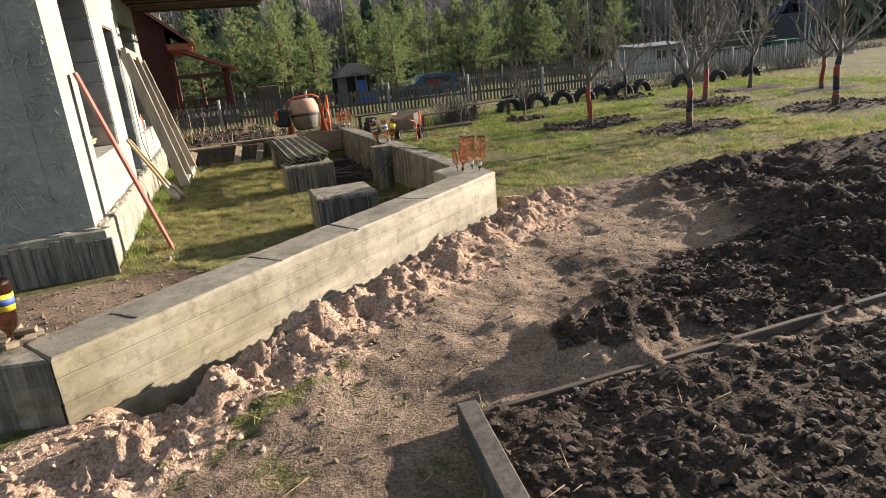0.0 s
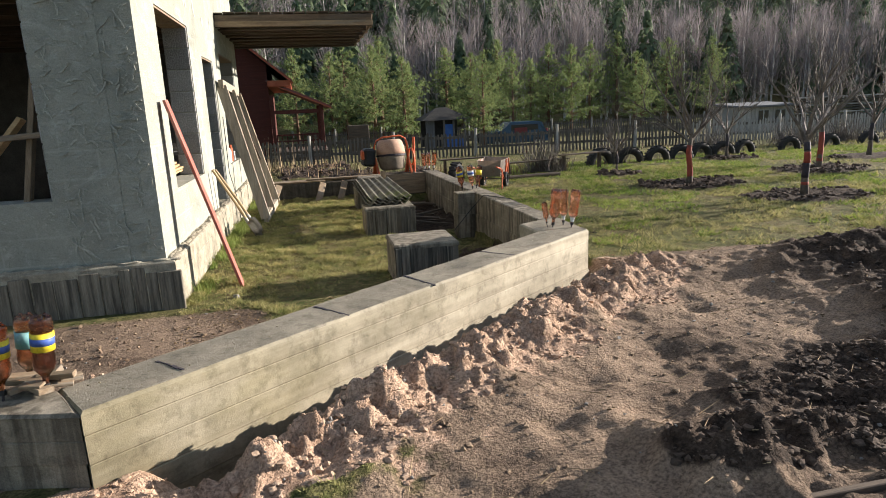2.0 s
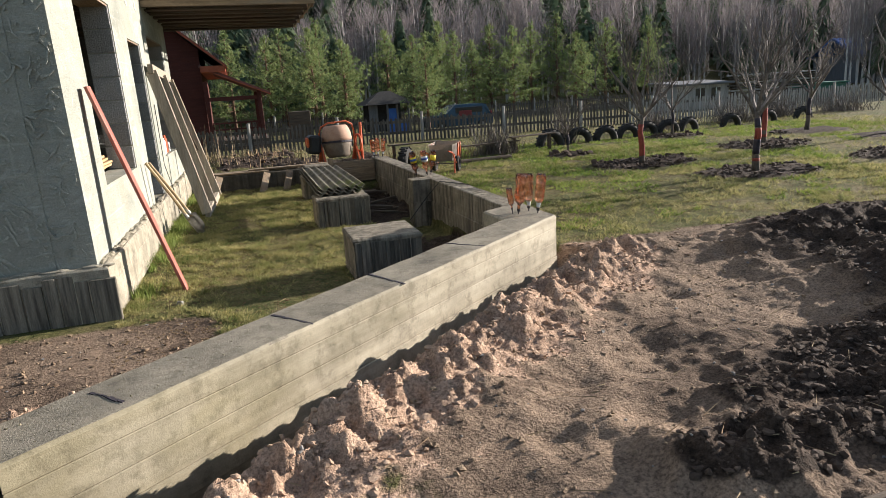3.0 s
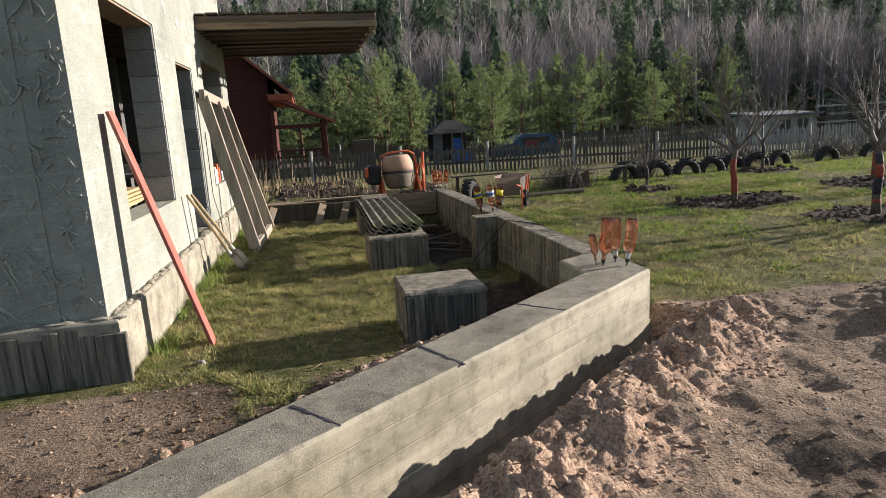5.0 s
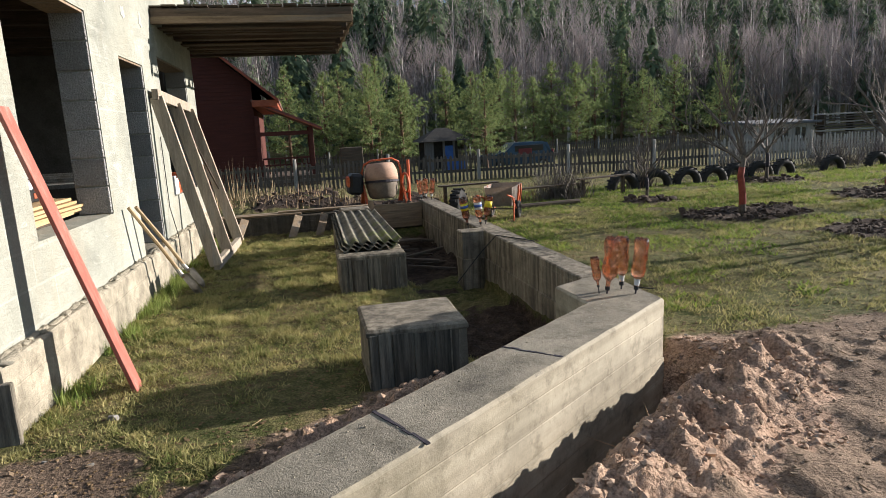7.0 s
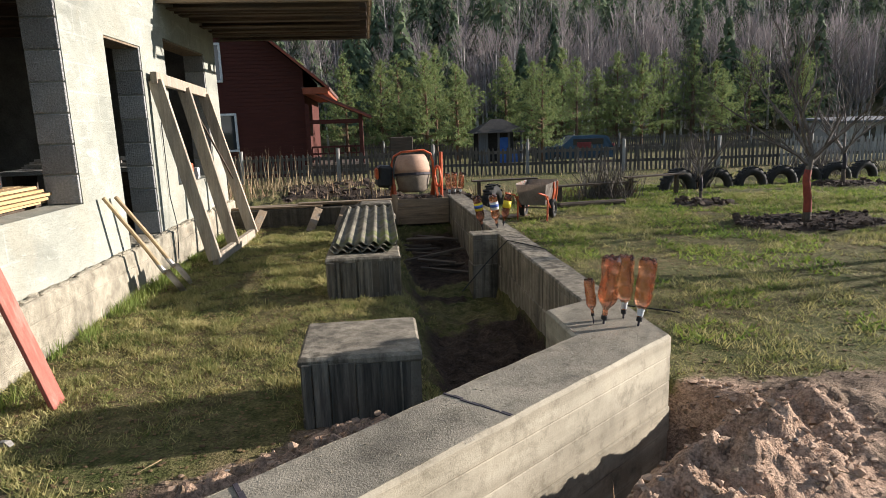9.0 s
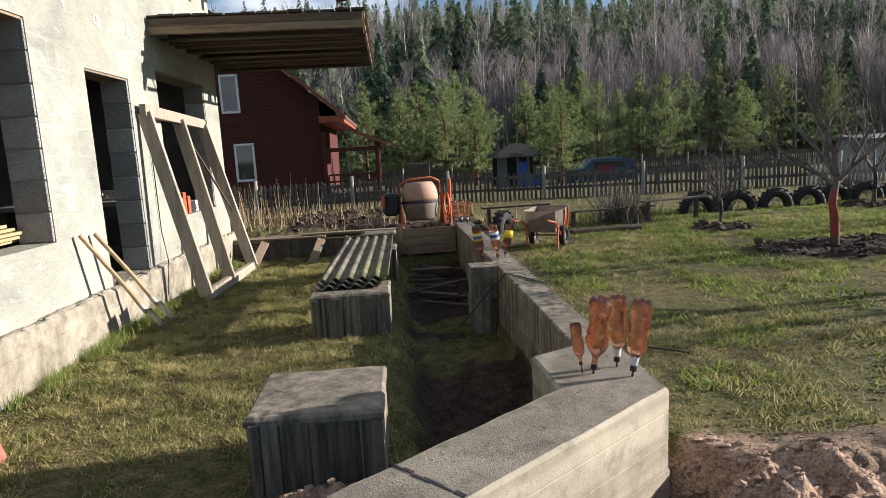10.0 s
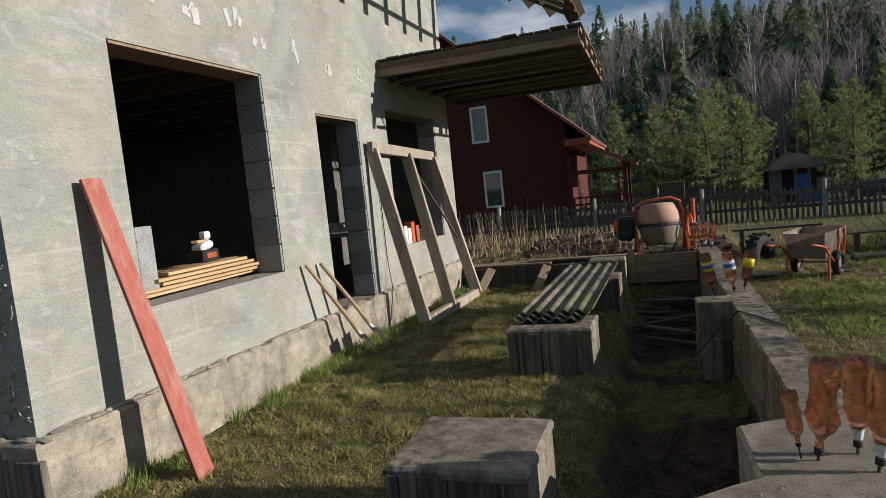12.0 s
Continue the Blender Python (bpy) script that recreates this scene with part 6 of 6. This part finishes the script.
def inside_walls(x, y):
    d = (x - BEAM_A.x) * BN.x + (y - BEAM_A.y) * BN.y
    m = (d > -0.42) & (d < 0.02) & (x > -1.4) & (x < 3.1)
    m |= (x > 2.45) & (x < 3.08) & (y > 6.7) & (y < 14.5)
    m |= (x < -1.12 + 0.028 * (y - 6.65)) & (y > 6.62)
    for _, (xa, xb, ya, yb), _z in pier_specs:
        m |= (x > xa - 0.02) & (x < xb + 0.02) & (y > ya - 0.04) & (y < yb + 0.02)
    return m


X, Y, Z, SA, SO, TA = [np.concatenate(q) for q in zip(scatter(230000, -1.1, 2.0, 5.0, 14.2), scatter(40000, -1.2, 1.6, 1.0, 3.9), scatter(130000, 3.1, 10.5, 6.6, 15.5), scatter(25000, 10.5, 20, 6.5, 20), scatter(14000, -6, 14, 15, 23.5))]
thin = fbm(X, Y, 1.7, 3, 41)
keep = (SA < 0.3) & (SO < 0.35) & (TA < 0.35 + 0.2 * rs.uniform(0, 1, len(X))) & ~inside_walls(X, Y) & (thin > 0.30 + 0.25 * rs.uniform(0, 1, len(X)))
X, Y, Z = X[keep], Y[keep], Z[keep]
hgt = rs.uniform(0.007, 0.034, len(X)) * (0.5 + 1.1 * sstep(0.42, 0.62, fbm(X, Y, 7.0, 2, 45))) * (1 + 0.06 * np.maximum(X - 3, 0)) * (0.7 + 0.9 * thin[keep])
blades("grass", X, Y, Z, hgt, rs.uniform(0.002, 0.0055, len(X)) * (1 + 0.12 * np.maximum(np.hypot(X, Y) - 6, 0)), M_BLADE, "short yellowing autumn grass", 1.7)
X, Y, Z, SA, SO, TA = scatter(70000, 3.6, 18, 7.5, 18)
k = (SO < 0.3) & (TA < 0.3) & (fbm(X, Y, 1.3, 3, 71) + 0.035 * np.minimum(Y - 10, 3) > 0.54) & ~inside_walls(X, Y)
blades("meadow_weeds", X[k], Y[k], Z[k], rs.uniform(0.02, 0.075, k.sum()), rs.uniform(0.006, 0.018, k.sum()), leafy("weed_leaves", (0.06, 0.12, 0.018), (0.32, 0.38, 0.08), 3.0), "low green weeds in the meadow", 2.2)
X, Y, Z, SA, SO, TA = [np.concatenate(q) for q in zip(scatter(7000, -1.0, 1.9, 5.5, 14), scatter(5000, 3.2, 9, 6.8, 14))]
k = (SO < 0.3) & (SA < 0.3) & ~inside_walls(X, Y)
lumps("leaf_litter", X[k], Y[k], Z[k], rs.uniform(0.005, 0.013, k.sum()) * (1 + 0.06 * np.maximum(Y[k] - 7, 0)), material("dead_leaves", (0.09, 0.055, 0.03), (0.24, 0.16, 0.08), None, 3, 40, 0.95, 0, 0), "brown dead leaves in the grass", 0.1, 0.3)
# longer tufts along the plinth and round the tree soil
y = rs.uniform(6.9, 13.8, 5000)
x = -1.07 + 0.028 * (y - 6.65) + np.abs(rs.normal(0, 0.10, 5000))
tuft = fbm(x, y, 2.2, 2, 51) > 0.45
x, y = x[tuft], y[tuft]
blades("tall_grass", x, y, terrain(x, y)[0], rs.uniform(0.03, 0.15, len(x)), rs.uniform(0.003, 0.006, len(x)), leafy("fresh_grass", (0.10, 0.16, 0.03), (0.30, 0.33, 0.10), 2.0), "fresh green grass tufts along the plinth", 0.8)
# dry stems behind the far wall and by the fence
X, Y, Z, SA, SO, TA = [np.concatenate(q) for q in zip(scatter(1800, -5, 2.0, 15.2, 22.5), scatter(900, 3.6, 9, 15.6, 17.2), scatter(900, -6, 26, 20, 23.2))]
k = fbm(X, Y, 0.8, 3, 61) > 0.47
blades("dry_stems", X[k], Y[k], Z[k], rs.uniform(0.08, 0.34, k.sum()), rs.uniform(0.006, 0.013, k.sum()), M_DRY, "dry brown weed stems", 0.45)
x, y = rs.normal(-1.2, 0.6, 130), rs.normal(19.0, 0.8, 130)
blades("dry_stems", x, y, terrain(x, y)[0], rs.uniform(0.4, 1.15, 130), rs.uniform(0.006, 0.011, 130), M_DRY, "tall reddish raspberry canes", 0.3)
for cx, cy, rr, nn in [(6.3, 16.0, 0.5, 500), (8.9, 17.2, 0.3, 350), (16.5, 19, 0.9, 500), (19, 19.5, 0.9, 500), (13.0, 18.6, 0.7, 400), (22, 19.5, 0.9, 400), (27, 25, 2.0, 500), (33, 27, 2.2, 500), (40, 30, 2.5, 500), (46, 26, 2.5, 500)]:
    x, y = rs.normal(cx, rr * 0.5, nn), rs.normal(cy, rr * 0.4, nn)
    blades("bare_shrub", x, y, terrain(x, y)[0], rs.uniform(0.3, 1.0, nn), rs.uniform(0.006, 0.012, nn), M_TWIG, "bare twiggy garden shrub", 1.0)

X, Y, Z, SA, SO, TA = [np.concatenate(q) for q in zip(scatter(15000, 0.9, 4.5, 0.9, 4.2), scatter(9000, 4.0, 9.5, 0.9, 6.6), scatter(14000, 6, 14, 8.5, 16.5), scatter(1500, -4, 3.5, 14.6, 20))]
k = (SO > 0.5) & ~inside_walls(X, Y)
lumps("soil_clods", X[k], Y[k], Z[k], (0.004 + 0.024 * rs.uniform(0, 1, k.sum()) ** 5) * (1 + 0.15 * np.maximum(Y[k] - 5, 0)), M_SOILCLOD, "dark clods of dug soil")
X, Y, Z, SA, SO, TA = scatter(26000, -1.6, 4.2, 2.6, 7.4)
k = (SA > 0.5) & ~inside_walls(X, Y)
lumps("sand_clods", X[k], Y[k], Z[k], 0.003 + 0.024 * rs.uniform(0, 1, k.sum()) ** 6, M_SANDCLOD, "crumbly clods of pinkish sand")
X, Y, Z, SA, SO, TA = scatter(9000, -2.2, 6.0, 2.4, 7.2)
k = (TA > 0.5) & (SO < 0.4) & ~inside_walls(X, Y)
lumps("earth_crumbs", X[k], Y[k], Z[k], 0.003 + 0.016 * rs.uniform(0, 1, k.sum()) ** 7, material("earth_crumb", (0.20, 0.14, 0.09), (0.33, 0.24, 0.16), None, 7, 60, 0.97, 0, 0.7, 0.01), "crumbs of dry earth")
X, Y, Z, SA, SO, TA = scatter(1500, -2.4, 2.2, 4.2, 7.2)
d = (X - BEAM_A.x) * BN.x + (Y - BEAM_A.y) * BN.y
k = (TA > 0.35) & (d < -0.45) & ~inside_walls(X, Y)
lumps("earth_clods", X[k], Y[k], Z[k], 0.003 + 0.022 * rs.uniform(0, 1, k.sum()) ** 6, material("earth_clod", (0.13, 0.085, 0.055), (0.27, 0.19, 0.125), None, 7, 60, 0.97, 0, 0.7, 0.01), "clods of brown earth behind the wall")
t = rs.uniform(0.0, 5.0, 500)
o = -rs.uniform(0.03, 0.36, 500)
x, y = BEAM_A.x + BD.x * t + BN.x * o, BEAM_A.y + BD.y * t + BN.y * o
lumps("mortar_crumbs", x, y, np.full(500, WALL_TOPZ), 0.0015 + 0.005 * rs.uniform(0, 1, 500) ** 5, M_BEAM, "crumbs of mortar on the wall top", 0.3)
X, Y, Z, SA, SO, TA = scatter(700, -2.0, 6.0, 2.4, 8.4)
k = ~inside_walls(X, Y) & ((SA > 0.4) | (TA > 0.4))
lumps("pebbles", X[k], Y[k], Z[k], 0.004 + 0.014 * rs.uniform(0, 1, k.sum()) ** 3, M_PEBBLE, "small grey pebbles", 0.3)
X, Y, Z, SA, SO, TA = scatter(420, 0.0, 6.5, 1.2, 6.5)
k = ~inside_walls(X, Y)
V, F = [], []
for x, y, z in zip(X[k], Y[k], Z[k]):
    a, ln = rs.uniform(0, 6.3), rs.uniform(0.04, 0.22)
    d = np.array([math.cos(a), math.sin(a), rs.uniform(-0.05, 0.25)]) * ln
    s = np.array([-math.sin(a), math.cos(a), 0]) * 0.003
    p = np.array([x, y, z + 0.008])
    q = len(V)
    V += [tuple(p - s), tuple(p + s), tuple(p + (0, 0, 0.005)), tuple(p + d)]
    F += [(q, q + 1, q + 3), (q + 1, q + 2, q + 3), (q + 2, q, q + 3)]
tagged(new("straw_and_twigs", raw("straw_and_twigs", V, F, M_DRY)), "scattered straw and small twigs on the soil", "twigs", kind="stuff")
for x, y, z0, s in [(-0.62, 6.80, GRASS_Z, 0.04)]:
    lumps("stone", np.array([x]), np.array([y]), np.array([ground_z(x, y)]), np.array([s]), M_PEBBLE, "grey field stone in the grass", 0.1)
bm = bmesh.new()
tube(bm, [(2.30, 9.75, -0.36), (2.60, 9.80, -0.05), (2.79, 9.75, 0.158), (2.92, 9.5, 0.157), (3.04, 9.2, 0.158), (3.12, 9.0, -0.05), (3.3, 8.7, -0.235), (3.9, 8.2, -0.235)], 0.006, 6)
tagged(part("cable", bm, M_BLACK, None), "thin black cable lying over the low wall", "cable")
